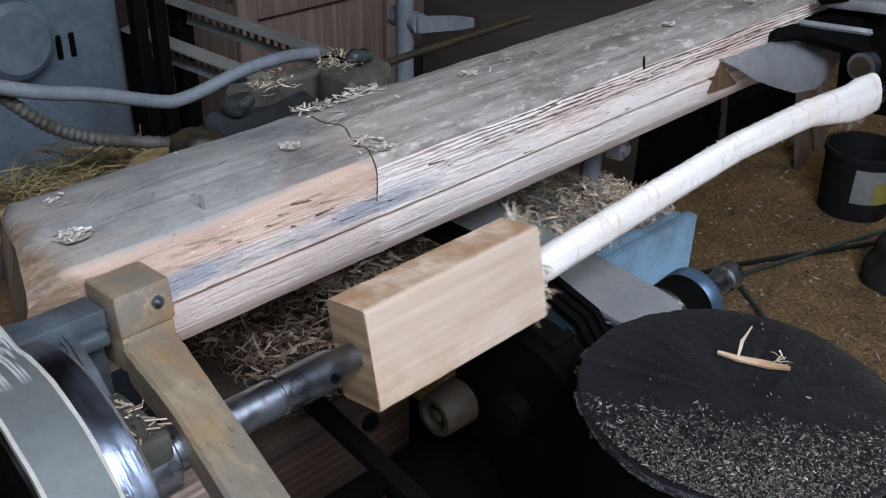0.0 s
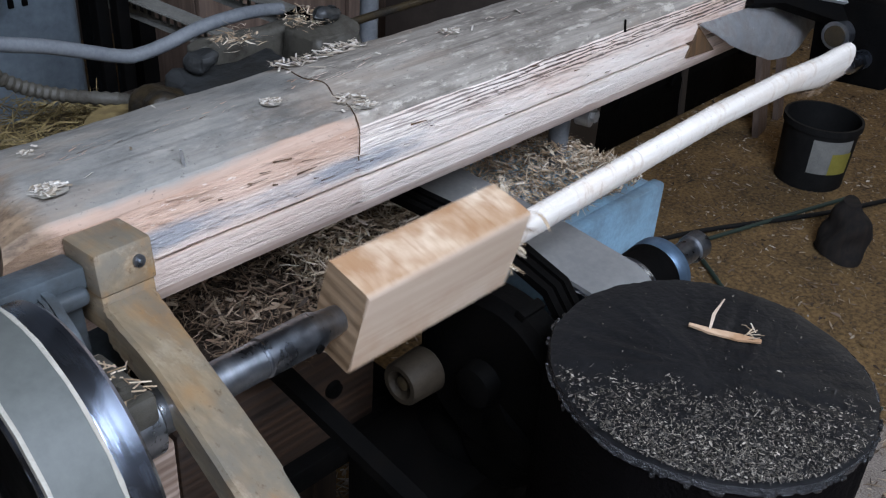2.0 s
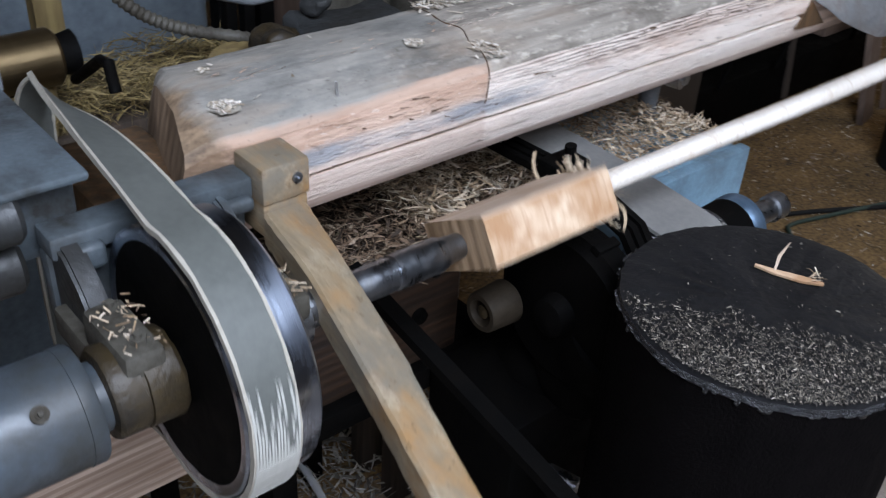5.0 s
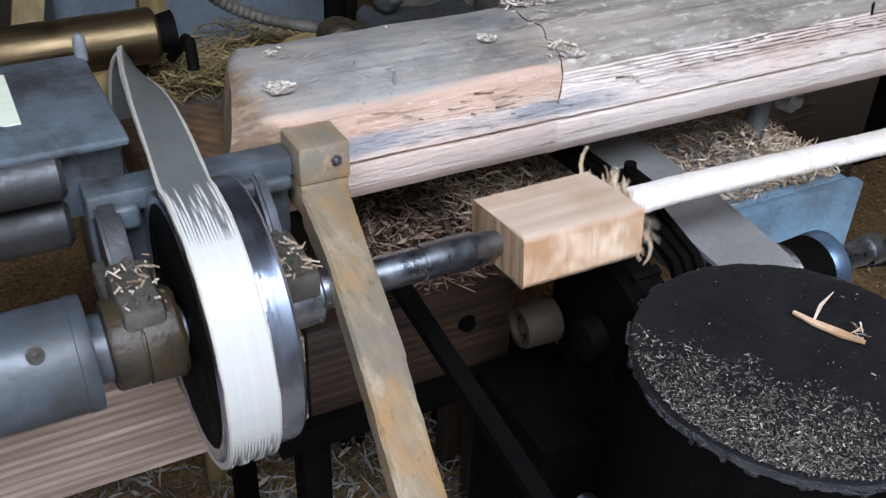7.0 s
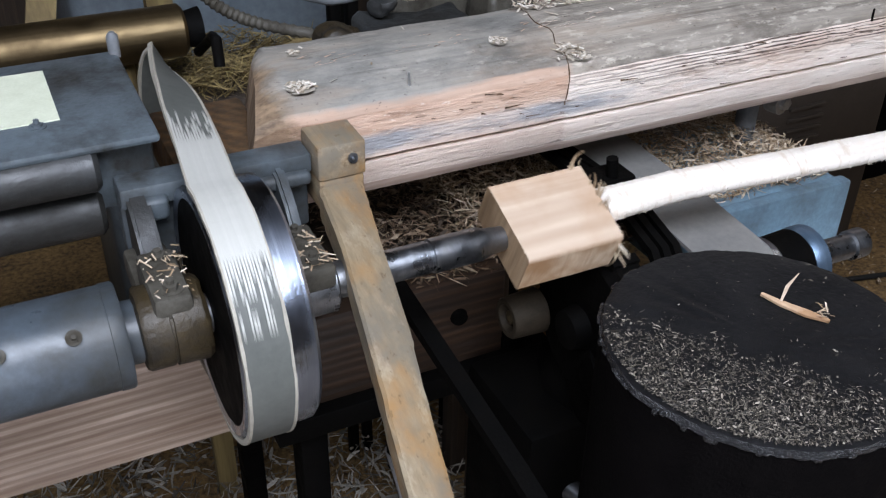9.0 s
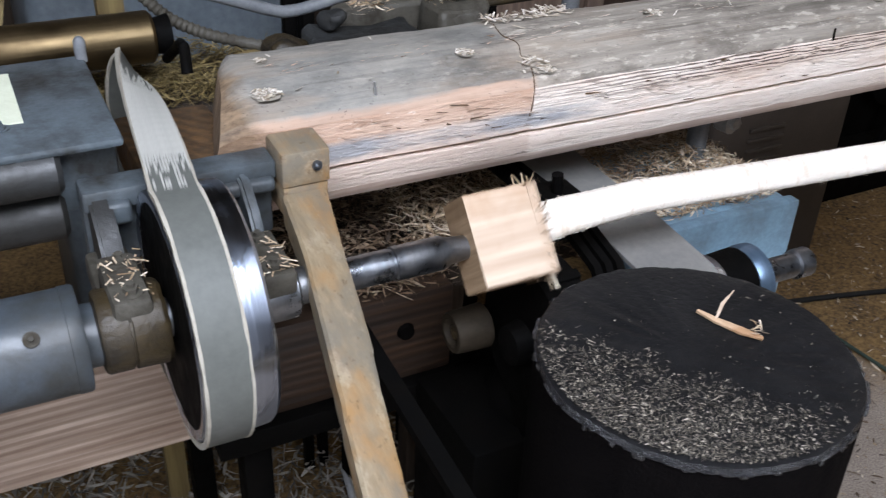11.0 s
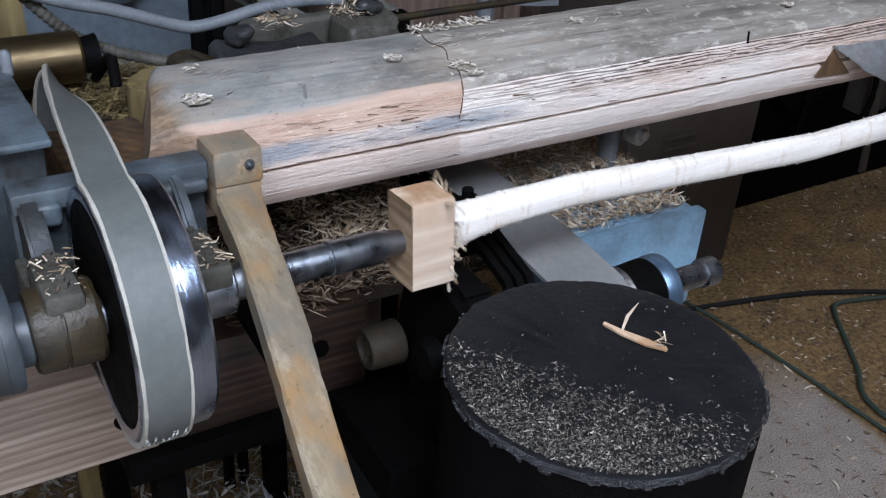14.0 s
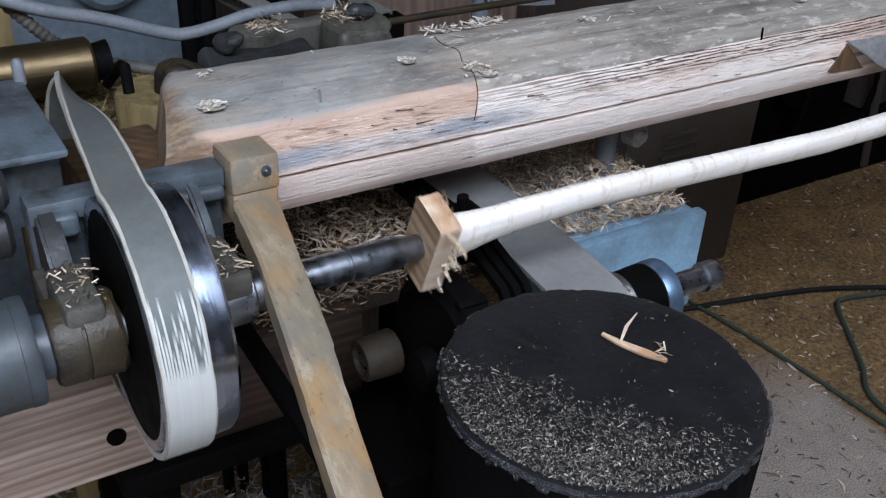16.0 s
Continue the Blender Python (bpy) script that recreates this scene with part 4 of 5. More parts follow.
    strip(bm, [(1.30, 0.822, 0.962), (1.345, 0.800, 0.962), (1.43, 0.742, 0.930), (1.45, 0.722, 0.905)], (0.5, 0.3, 0.8), [0.014, 0.022, 0.034, 0.030], 0.022)
    cpart("clamp_arm", bm, M_BLACK, tl, "black forged clamp arm")
    bm = bmesh.new()
    strip(bm, [(1.335, 0.800, 0.976), (1.43, 0.735, 0.950), (1.47, 0.70, 0.925)], (0.6, 0.5, 0.6), 0.008, 0.005)
    cpart("arm_edge", bm, M_ZINC, tl, "bright worn edge of the clamp arm")
    bm = bmesh.new()
    vs = [bm.verts.new(p) for p in ((1.150, 0.8268, 0.913), (1.222, 0.8268, 0.909), (1.176, 0.8268, 0.950), (1.150, 0.838, 0.913), (1.222, 0.838, 0.909), (1.176, 0.838, 0.950))]
    for f in ((0, 1, 2), (5, 4, 3), (0, 3, 4, 1), (1, 4, 5, 2), (2, 5, 3, 0)):
        bm.faces.new([vs[i] for i in f])
    cpart("rust_stain_notch", bm, M_RUSTWOOD, parent, "rust-brown notch in the timber")


# ---- the workpiece ----
X_END, X_TAIL = 0.418, 1.362
BW, BH = 0.049, 0.092          # the block's thickness and breadth
SLICES, CUT_END = 22, 0.672


def handle_at(x):
    """Centre offset across the broad plane, half breadth and half thickness of the turned handle."""
    u = (x - X_END) / (X_TAIL - X_END)
    off = np.interp(u, [0, 0.06, 0.12, 0.22, 0.45, 0.62, 0.80, 0.92, 1.0], [0.004, -0.002, -0.008, -0.010, 0.002, 0.010, 0.006, -0.010, -0.012])
    hb = np.interp(u, [0, 0.025, 0.05, 0.09, 0.16, 0.3, 0.5, 0.7, 0.82, 0.90, 0.95, 1.0], [0.036, 0.034, 0.027, 0.021, 0.0185, 0.0175, 0.0175, 0.0175, 0.019, 0.025, 0.030, 0.028])
    ht = np.interp(u, [0, 0.03, 0.08, 0.2, 0.5, 0.85, 1.0], [0.0185, 0.0170, 0.0130, 0.0112, 0.0112, 0.0120, 0.0135])
    return off, hb, ht


def workpiece():
    """An axe handle being turned from a squared ash blank; local x is the axis, local z the broad face's normal."""
    bm = bmesh.new()
    rows, seg = [], 24
    n = 620
    for i in range(n + 1):
        x = X_END + 0.010 + (X_TAIL - X_END - 0.010) * i / n
        off, hb, ht = handle_at(x)
        j = 1 + 0.025 * noise.noise((x * 130, 0, 0)) + 0.02 * noise.noise((x * 22, 1, 0))
        row = []
        for k in range(seg):
            a = 2 * math.pi * k / seg
            c, s = math.cos(a), math.sin(a)
            rr = (abs(c) ** 2.3 + abs(s) ** 2.3) ** (-1 / 2.3)
            tick = 1 - (0.035 + 0.06 * noise.noise((x * 60, k, 3)) ** 2) * max(0.0, math.sin(x * 2 * math.pi / 0.0105)) ** 3 * max(0.0, abs(c) * 1.4 - 0.4)
            row.append(bm.verts.new((x, off + hb * rr * c * j * tick, ht * rr * s * j)))
        rows.append(row)
    for r0, r1 in zip(rows, rows[1:]):
        for k in range(seg):
            bm.faces.new((r0[k], r0[(k + 1) % seg], r1[(k + 1) % seg], r1[k]))
    bm.faces.new(rows[0][::-1])
    bm.faces.new(rows[-1])
    bmesh.ops.recalc_face_normals(bm, faces=bm.faces)
    ob = holder("axe_handle", (0, 0, 0), "pale freshly turned ash axe handle spinning in the lathe", "axe handle")
    part("handle", bm, M_HANDLE, ob)
    # fibres lifted all along the fresh surface
    rng = np.random.default_rng(15)
    bm = bmesh.new()
    for q in range(800):
        x = X_END + 0.03 + 0.88 * rng.random()
        off, hb, ht = handle_at(x)
        a = (0 if rng.random() < 0.5 else math.pi) + 1.1 * (rng.random() - 0.5)
        c, s = math.cos(a), math.sin(a)
        rr = (abs(c) ** 2.3 + abs(s) ** 2.3) ** (-1 / 2.3)
        p = Vector((x, off + hb * rr * c * 0.99, ht * rr * s * 0.99))
        d = Vector((0.004 * (rng.random() - 0.7), c * (0.0004 + 0.0020 * rng.random() ** 3), s * 0.002))
        w = Vector((0.0005 + 0.0007 * rng.random(), 0, 0))
        bm.faces.new([bm.verts.new(v) for v in (p - w, p + w, p + d + w * 0.3, p + d - w * 0.3)])
    tagged(part("lifted_fibres", bm, M_CHIPW, ob, "short lifted wood fibres", False), kind="stuff")
    # dark torn notches along the edge near the knob
    for q in range(9):
        x = 1.235 + q * 0.0115
        off, hb, ht = handle_at(x)
        pts = []
        for k in range(7):
            a = math.pi + (k - 3) * 0.22
            c, s = math.cos(a), math.sin(a)
            rr = (abs(c) ** 2.3 + abs(s) ** 2.3) ** (-1 / 2.3)
            pts.append((x + 0.003 * (k - 3) / 3, off + hb * rr * c * 1.006, ht * rr * s * 1.006))
        bm = bmesh.new()
        strip(bm, pts, (1, 0, 0), [0.0008, 0.002, 0.0032, 0.0036, 0.003, 0.002, 0.0008], 0.001)
        part("torn_notch", bm, M_RUSTWOOD, ob, "dark torn notch")
    # torn fibres: along the tail and at the cut
    rng = np.random.default_rng(5)
    bm = bmesh.new()
    for q in range(46):
        x = 1.25 + 0.09 * rng.random()
        off, hb, ht = handle_at(x)
        y0 = off - hb * 0.95
        z0 = (rng.random() - 0.5) * 0.02
        p = Vector((x, y0, z0))
        d = Vector((-0.008 - 0.012 * rng.random(), -0.003 - 0.008 * rng.random(), (rng.random() - 0.5) * 0.01))
        s = Vector((0, 0, 0.0007))
        bm.faces.new([bm.verts.new(v) for v in (p - s, p + s, p + d + s * 0.3, p + d - s * 0.3)])
    part("torn_fibres", bm, M_CHIPD, ob, "ragged torn fibres near the knob", False)
    return ob


def half_slice(i, side):
    """One half of a slice of the blank round the handle, which the cutter splits away."""
    w = (CUT_END - X_END) / SLICES
    x0 = X_END + i * w
    xs = (x0, x0 + w * 1.002)
    bm = bmesh.new()
    rows = []
    for x in xs:
        off, hb, ht = handle_at(min(x, X_TAIL))
        hb, ht = (hb * 0.9, ht * 0.9) if i else (0.006, 0.006)
        ragged = 0.0012 * noise.noise((x * 90, side, 0))
        e = BH / 2 + ragged
        t = BW / 2
        loop = [(-e, 0), (-e, t - 0.002), (-e + 0.002, t), (e - 0.002, t), (e, t - 0.002), (e, 0)]
        inner = [(off + hb * math.cos(a), ht * math.sin(a)) for a in (math.pi * k / 8 for k in range(9))]
        rows.append([bm.verts.new((x, y, side * z)) for y, z in loop + inner])
    k = len(rows[0])
    for a in range(k):
        b = (a + 1) % k
        bm.faces.new((rows[0][a], rows[0][b], rows[1][b], rows[1][a])).material_index = 1 if a in (0, 4) else 0
    for r in rows:
        made = bmesh.ops.triangle_fill(bm, edges=[e for e in bm.edges if e.verts[0] in r and e.verts[1] in r])
        for g in made["geom"]:
            if isinstance(g, bmesh.types.BMFace):
                g.material_index = 2
    bmesh.ops.recalc_face_normals(bm, faces=bm.faces)
    return bm


def blank():
    out = []
    for i in range(SLICES):
        for side in (1, -1):
            ob = thing("blank_slice", half_slice(i, side), [M_BLANK, M_LINED, M_ENDGRAIN], "half slice of the squared ash blank round the handle", "wood blank", "slices of the ash blank")
            out.append((i, side, ob))
    return out


def torn_fibres():
    """Ragged strings of wood that whirl round where the knives bite."""
    rng = np.random.default_rng(21)
    bm = bmesh.new()
    for q in range(120):
        a = rng.random() * 6.283
        y, z = 0.044 * math.cos(a), 0.023 * math.sin(a)
        n = Vector((0, math.cos(a), math.sin(a) * 1.4)).normalized()
        p = Vector((0.004 * (rng.random() - 0.6), y * (0.75 + 0.25 * rng.random()), z * (0.75 + 0.25 * rng.random())))
        ln = 0.006 + 0.022 * rng.random() ** 2
        d = (n * (0.6 + 0.5 * rng.random()) + Vector((0.5 * (rng.random() - 0.4), 0.5 * (rng.random() - 0.5), 0.5 * (rng.random() - 0.5)))) * ln
        w = Vector((0.0008 + 0.0016 * rng.random(), 0, 0))
        m = p + d * 0.5 + Vector((0.006 * (rng.random() - 0.5), 0, 0))
        v = [bm.verts.new(c) for c in (p - w, p + w, m + w, m - w, p + d + w * 0.3, p + d - w * 0.3)]
        bm.faces.new(v[:4])
        bm.faces.new((v[3], v[2], v[4], v[5]))
    for a0, ln in ((0.4, 0.030), (3.6, 0.042)):
        prev = None
        for k in range(7):
            u = k / 6
            a = a0 + 0.5 * u * u
            rr = 0.030 + ln * u
            c = Vector((0.012 * math.sin(u * 2 + a0), rr * math.cos(a), rr * math.sin(a) * 0.9))
            w = Vector((0.0035 * (1 - 0.6 * u), 0, 0.001))
            cur = (bm.verts.new(c - w), bm.verts.new(c + w))
            if prev:
                bm.faces.new((prev[0], prev[1], cur[1], cur[0]))
            prev = cur
    return thing("torn_fibres", bm, M_CHIP, "ragged pale wood fibres torn up at the cut", "wood fibres", kind="stuff", smooth=False)


# ---- what stands still: bed, cutter, stump ----
def bed():
    ob = holder("lathe_bed", (0.1, 0.95, 0.0), "fir and iron bed of the lathe strewn with shavings", "lathe bed")
    bm = bmesh.new()
    box(bm, (-0.9 - 0.1, 0.875 - 0.95, 0.585), (0.182 - 0.1, 0.935 - 0.95, 0.712), 0.005)
    part("front_plank", bm, M_PLANK, ob, "wide-grained brown fir plank")
    # same plank carried on to the right, in the shade-darkened copy
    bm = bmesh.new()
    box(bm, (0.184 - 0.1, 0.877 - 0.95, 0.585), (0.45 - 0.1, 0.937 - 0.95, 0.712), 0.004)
    pl = part("inner_plank", bm, M_DPLANK, ob, "reddish fir plank, shade painted into its colour")
    for x, z in ((0.144, 0.640), (0.385, 0.660)):
        bm = bmesh.new()
        tube(bm, [(x - 0.1, 0.878 - 0.95, z), (x - 0.1, 0.871 - 0.95, z)], [0.012, 0.010], 14)
        part("bolt_head", bm, M_BLACK, pl, "black recessed bolt head")
    bm = bmesh.new()
    box(bm, (0.16, 0.94 - 0.95, 0.66), (0.60, 1.32 - 0.95, 0.70))
    part("shelf", bm, M_DUSTBED, ob, "shelf buried in shavings")
    for x in (0.19, 0.47, -0.8):
        for y in (0.90, 1.27):
            bm = bmesh.new()
            box(bm, (x - 0.1 - 0.018, y - 0.95 - 0.02, 0.0), (x - 0.1 + 0.018, y - 0.95 + 0.02, 0.60 if y < 1 else 0.66), 0.003)
            part("leg", bm, M_BLACK, ob, "black iron leg")
    bm = bmesh.new()
    box(bm, (0.14 - 0.1, 0.86 - 0.95, 0.55), (0.52 - 0.1, 0.96 - 0.95, 0.584), 0.003)
    part("crosspiece", bm, M_BLACK, ob)
    # slanting black bar in front
    bm = bmesh.new()
    strip(bm, [(0.279 - 0.1, 0.872 - 0.95, 0.776), (0.313 - 0.1, 0.60 - 0.95, 0.676), (0.323 - 0.1, 0.50 - 0.95, 0.639), (0.335 - 0.1, 0.40 - 0.95, 0.602), (0.35 - 0.1, 0.30 - 0.95, 0.565)], (1, 0.2, 0), 0.020, 0.012)
    part("brace", bm, M_BLACK, ob, "slanting black iron brace")
    bm = bmesh.new()
    tube(bm, [(0.42 - 0.1, 0.80 - 0.95, 0.50), (0.47 - 0.1, 0.66 - 0.95, 0.49)], 0.014, 14)
    part("rod", bm, M_SPINDLE, ob)


def cutter():
    ob = holder("cutter_head", (0.6, 0.72, 0.0), "belt-driven cutter unit in blue enamel and black iron", "cutter")
    o = Vector((0.6, 0.72, 0.0))

    def cp(name, bm, m, label="", parent=ob, smooth=True):
        bmesh.ops.translate(bm, verts=bm.verts, vec=-o)
        return part(name, bm, m, parent, label, smooth)

    ay, az = 0.697, 0.752
    bm = bmesh.new()
    turned(bm, [(0.58, 0.015), (0.735, 0.015), (0.735, 0.019), (0.765, 0.019), (0.766, 0.0155), (0.82, 0.0155), (0.822, 0.0185), (0.842, 0.0185), (0.846, 0.015)], ay, az, 28)
    cp("arbor", bm, M_SPINDLE, "blued steel arbor")
    bm = bmesh.new()
    turned(bm, [(0.585, 0.03), (0.585, 0.040), (0.588, 0.042), (0.688, 0.042), (0.691, 0.040), (0.691, 0.03)], ay, az, 40)
    cp("pulley", bm, M_STEEL, "steel belt pulley")
    bm = bmesh.new()
    turned(bm, [(0.692, 0.02), (0.692, 0.039), (0.732, 0.041), (0.734, 0.02)], ay, az, 40)
    cp("bearing", bm, M_BLACK, "black bearing")
    bm = bmesh.new()
    turned(bm, [(0.735, 0.02), (0.735, 0.039), (0.741, 0.042), (0.754, 0.042), (0.759, 0.037), (0.759, 0.02)], ay, az, 40)
    cp("bearing_rim", bm, M_RIM, "polished blue bearing rim")
    # the belt to the motor behind
    bm = bmesh.new()
    R, pts = 0.0445, []
    for k in range(0, 22):
        w = math.radians(200 - k * 9)
        pts.append(Vector((0.632, ay - R * math.sin(w), az + R * math.cos(w))))
    for k in range(1, 9):
        u = k / 8
        pts.append(Vector((0.632 - 0.01 * u, ay + 0.01 + 0.62 * u, az + R + 0.005 + 0.02 * u)))
    strip(bm, pts, (1, 0, 0), 0.088, 0.005)
    cp("flat_belt", bm, M_DBELT, "dark flat rubber belt")
    # blue box with its post
    bm = bmesh.new()
    box(bm, (0.715, 0.815, 0.60), (0.947, 0.835, 0.755), 0.004)
    box(bm, (0.715, 0.836, 0.62), (0.947, 1.05, 0.748), 0.006)
    bx = cp("blue_housing", bm, M_BLUE, "chipped light blue housing")
    bm = bmesh.new()
    box(bm, (0.765, 0.735, 0.58), (0.80, 0.815, 0.70), 0.004)
    cp("bracket", bm, M_CAST)
    bm = bmesh.new()
    tube(bm, [(0.872, 0.955, 0.74), (0.872, 0.955, 0.87)], 0.0145, 18)
    cp("post", bm, M_CONDUIT, "dusty steel post", bx)
    bm = bmesh.new()
    tube(bm, [(0.900, 0.945, 0.83), (0.905, 0.925, 0.83)], 0.017, 16)
    tube(bm, [(0.905, 0.925, 0.83), (0.906, 0.918, 0.83)], 0.009, 6)
    cp("bolt", bm, M_ZINC, "dusty bolt", bx)
    # black knives, hood and clamp fingers round the cutting place
    bm = bmesh.new()
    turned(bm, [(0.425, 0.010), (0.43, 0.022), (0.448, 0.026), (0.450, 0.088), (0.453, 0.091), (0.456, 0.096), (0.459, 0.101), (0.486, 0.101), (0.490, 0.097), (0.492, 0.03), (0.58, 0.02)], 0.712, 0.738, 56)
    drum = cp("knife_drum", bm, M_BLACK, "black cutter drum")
    for k in range(6):
        g = k * math.pi / 3 + 0.3
        bm = bmesh.new()
        box(bm, (0.456, -0.006, 0.094), (0.489, 0.006, 0.105), 0.0015, Matrix.Translation((0, 0.712, 0.738)) @ Matrix.Rotation(g, 4, "X"))
        cp("knife", bm, M_BLACK, "dark steel cutter knife", drum)
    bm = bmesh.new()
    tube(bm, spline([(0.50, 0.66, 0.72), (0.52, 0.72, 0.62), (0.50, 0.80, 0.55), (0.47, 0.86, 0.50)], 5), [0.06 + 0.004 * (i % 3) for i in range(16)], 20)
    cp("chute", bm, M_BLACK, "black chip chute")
    for i, x in enumerate((0.522, 0.536, 0.550)):
        bm = bmesh.new()
        strip(bm, [(x, 0.655, 0.775), (x + 0.002, 0.70, 0.822), (x + 0.003, 0.78, 0.842), (x, 0.93, 0.838)], (1, 0, 0), 0.009, 0.010)
        cp("finger", bm, M_BLACK, "black iron finger bar")
    bm = bmesh.new()
    box(bm, (0.512, 0.79, 0.80), (0.562, 0.83, 0.862), 0.004)
    tube(bm, [(0.535, 0.80, 0.86), (0.532, 0.80, 0.885)], 0.007, 10)
    cp("clamp", bm, M_BLACK)
    # white idler
    bm = bmesh.new()
    turned(bm, [(0.412, 0.012), (0.398, 0.017), (0.398, 0.023), (0.401, 0.025), (0.440, 0.027), (0.442, 0.025)], 0.785, 0.715, 32)
    cp("idler", bm, M_WHITEPL, "oil-stained brown idler bush")
    bm = bmesh.new()
    turned(bm, [(0.400, 0.004), (0.402, 0.0085), (0.4115, 0.0085)], 0.785, 0.715, 16)
    cp("idler_pin", bm, M_OILY)
    # added block: hides the floor behind the cutter and stands for shade
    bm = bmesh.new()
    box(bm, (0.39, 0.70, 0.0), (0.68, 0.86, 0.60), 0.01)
    cp("shade_block", bm, M_BLACK, "added black block standing for the shade under the cutter")


def stump():
    cx, cy, r, top = 0.4825, 0.4924, 0.141, 0.8676
    ob = holder("stump", (cx, cy, 0), "black tarred round stump with a ragged rim", "stump")
    bm = bmesh.new()
    seg = 160

    def rad(a, z):
        return r * (1 + 0.018 * noise.noise((math.cos(a) * 1.5, math.sin(a) * 1.5, z * 2)) + 0.012 * noise.noise((math.cos(a) * 9, math.sin(a) * 9, z * 3)) + (0.022 * min(0.0, noise.noise((math.cos(a) * 15, math.sin(a) * 15, 4)) + 0.1) if z > 0.8 else 0.0))

    rows = []
    for z in (0.0, 0.25, 0.5, 0.74, 0.79, 0.861, top - 0.0025, top):
        rows.append([bm.verts.new((rad(a, z) * (1 - (0.012 if z == top else 0)) * math.cos(a), rad(a, z) * (1 - (0.012 if z == top else 0)) * math.sin(a), z)) for a in (2 * math.pi * k / seg for k in range(seg))])
    for f in (0.93, 0.8, 0.6, 0.4, 0.2):
        rows.append([bm.verts.new((rad(a, top) * f * math.cos(a), rad(a, top) * f * math.sin(a), top + 0.0015 + 0.0022 * noise.noise((f * math.cos(a) * 14, f * math.sin(a) * 14, 2)))) for a in (2 * math.pi * k / seg for k in range(seg))])
    for r0, r1 in zip(rows, rows[1:]):
        for k in range(seg):
            # side rows take the shade-darkened tar, the rim rows the glossy one
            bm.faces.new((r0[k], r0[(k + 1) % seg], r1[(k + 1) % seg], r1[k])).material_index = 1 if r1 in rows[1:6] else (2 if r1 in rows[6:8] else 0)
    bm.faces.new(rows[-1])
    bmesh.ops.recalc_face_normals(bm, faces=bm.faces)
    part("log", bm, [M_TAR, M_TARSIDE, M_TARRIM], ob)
    # glossy tar that ran over the rim
    rng = np.random.default_rng(3)
    bm = bmesh.new()
    for k in range(120):
        a = 2 * math.pi * rng.random()
        rr = rad(a, top) + 0.001
        h = 0.0015 + 0.010 * rng.random() ** 4
        bmesh.ops.create_icosphere(bm, subdivisions=1, radius=1.0, matrix=Matrix.Translation((rr * math.cos(a), rr * math.sin(a), top - 0.003 - h * 0.5)) @ Matrix.Rotation(a, 4, "Z") @ Matrix.Diagonal((0.0022, 0.003 + 0.008 * rng.random() ** 2, h * 0.5, 1)))
    tagged(part("tar_rim", bm, M_TARRIM, ob, "glossy black tar run over the rim"), kind="stuff")
    # the split straw lying on it
    st = holder("wood_splinter", (0.530, 0.508, top + 0.002), "pale split wood splinter with a standing sliver", "splinter")
    bm = bmesh.new()
    strip(bm, [(-0.011, 0.030, 0.004), (-0.004, 0.012, 0.003), (0.006, -0.012, 0.004), (0.013, -0.030, 0.006)], (0.9, 0.4, 0.2), [0.003, 0.006, 0.008, 0.003], 0.0025)
    part("sliver", bm, M_LINED, st, "browned split sliver")
    bm = bmesh.new()
    strip(bm, [(-0.003, 0.013, 0.004), (0.003, 0.015, 0.018), (0.010, 0.012, 0.032)], (0.6, -0.8, 0.1), [0.002, 0.0035, 0.001], 0.001)
    part("standing_sliver", bm, M_BLANK, st)
    bm = bmesh.new()
    for q in range(14):
        c = Vector((0.008 + 0.016 * rng.random(), -0.026 + 0.020 * rng.random(), 0.004 + 0.006 * rng.random()))
        yaw = rng.random() * 6.28
        d = Vector((math.cos(yaw), math.sin(yaw), 0.5)) * 0.0045
        s = Vector((-math.sin(yaw), math.cos(yaw), 0)) * 0.0007
        bm.faces.new([bm.verts.new(p) for p in (c - d - s, c + d - s, c + d + s, c - d + s)])
    part("fibres", bm, M_CHIP, st, "pale frayed fibres", False)

    def on_top(g):
        while True:
            a, d = g.random() * 6.283, math.sqrt(g.random()) * 0.137
            x, y = d * math.cos(a), d * math.sin(a)
            w = -0.80 * x - 0.60 * y + 0.035 * noise.noise((x * 30, y * 30, 0)) + 0.03 * noise.noise((x * 90, y * 90, 3))     # thicker towards the near side
            if g.random() < (0.006 if w < 0.022 else min(1.0, 0.02 + (w - 0.022) * 11)):
                return cx + x, cy + y, top + 0.003 + 0.003 * g.random()

    shavings("stump_dust", 7600, on_top, 0.0026, 0.0009, M_DUSTCHIP, "fine pale wood chips scattered on the tarred stump", "wood chips", 11, 0.4, 0.4)


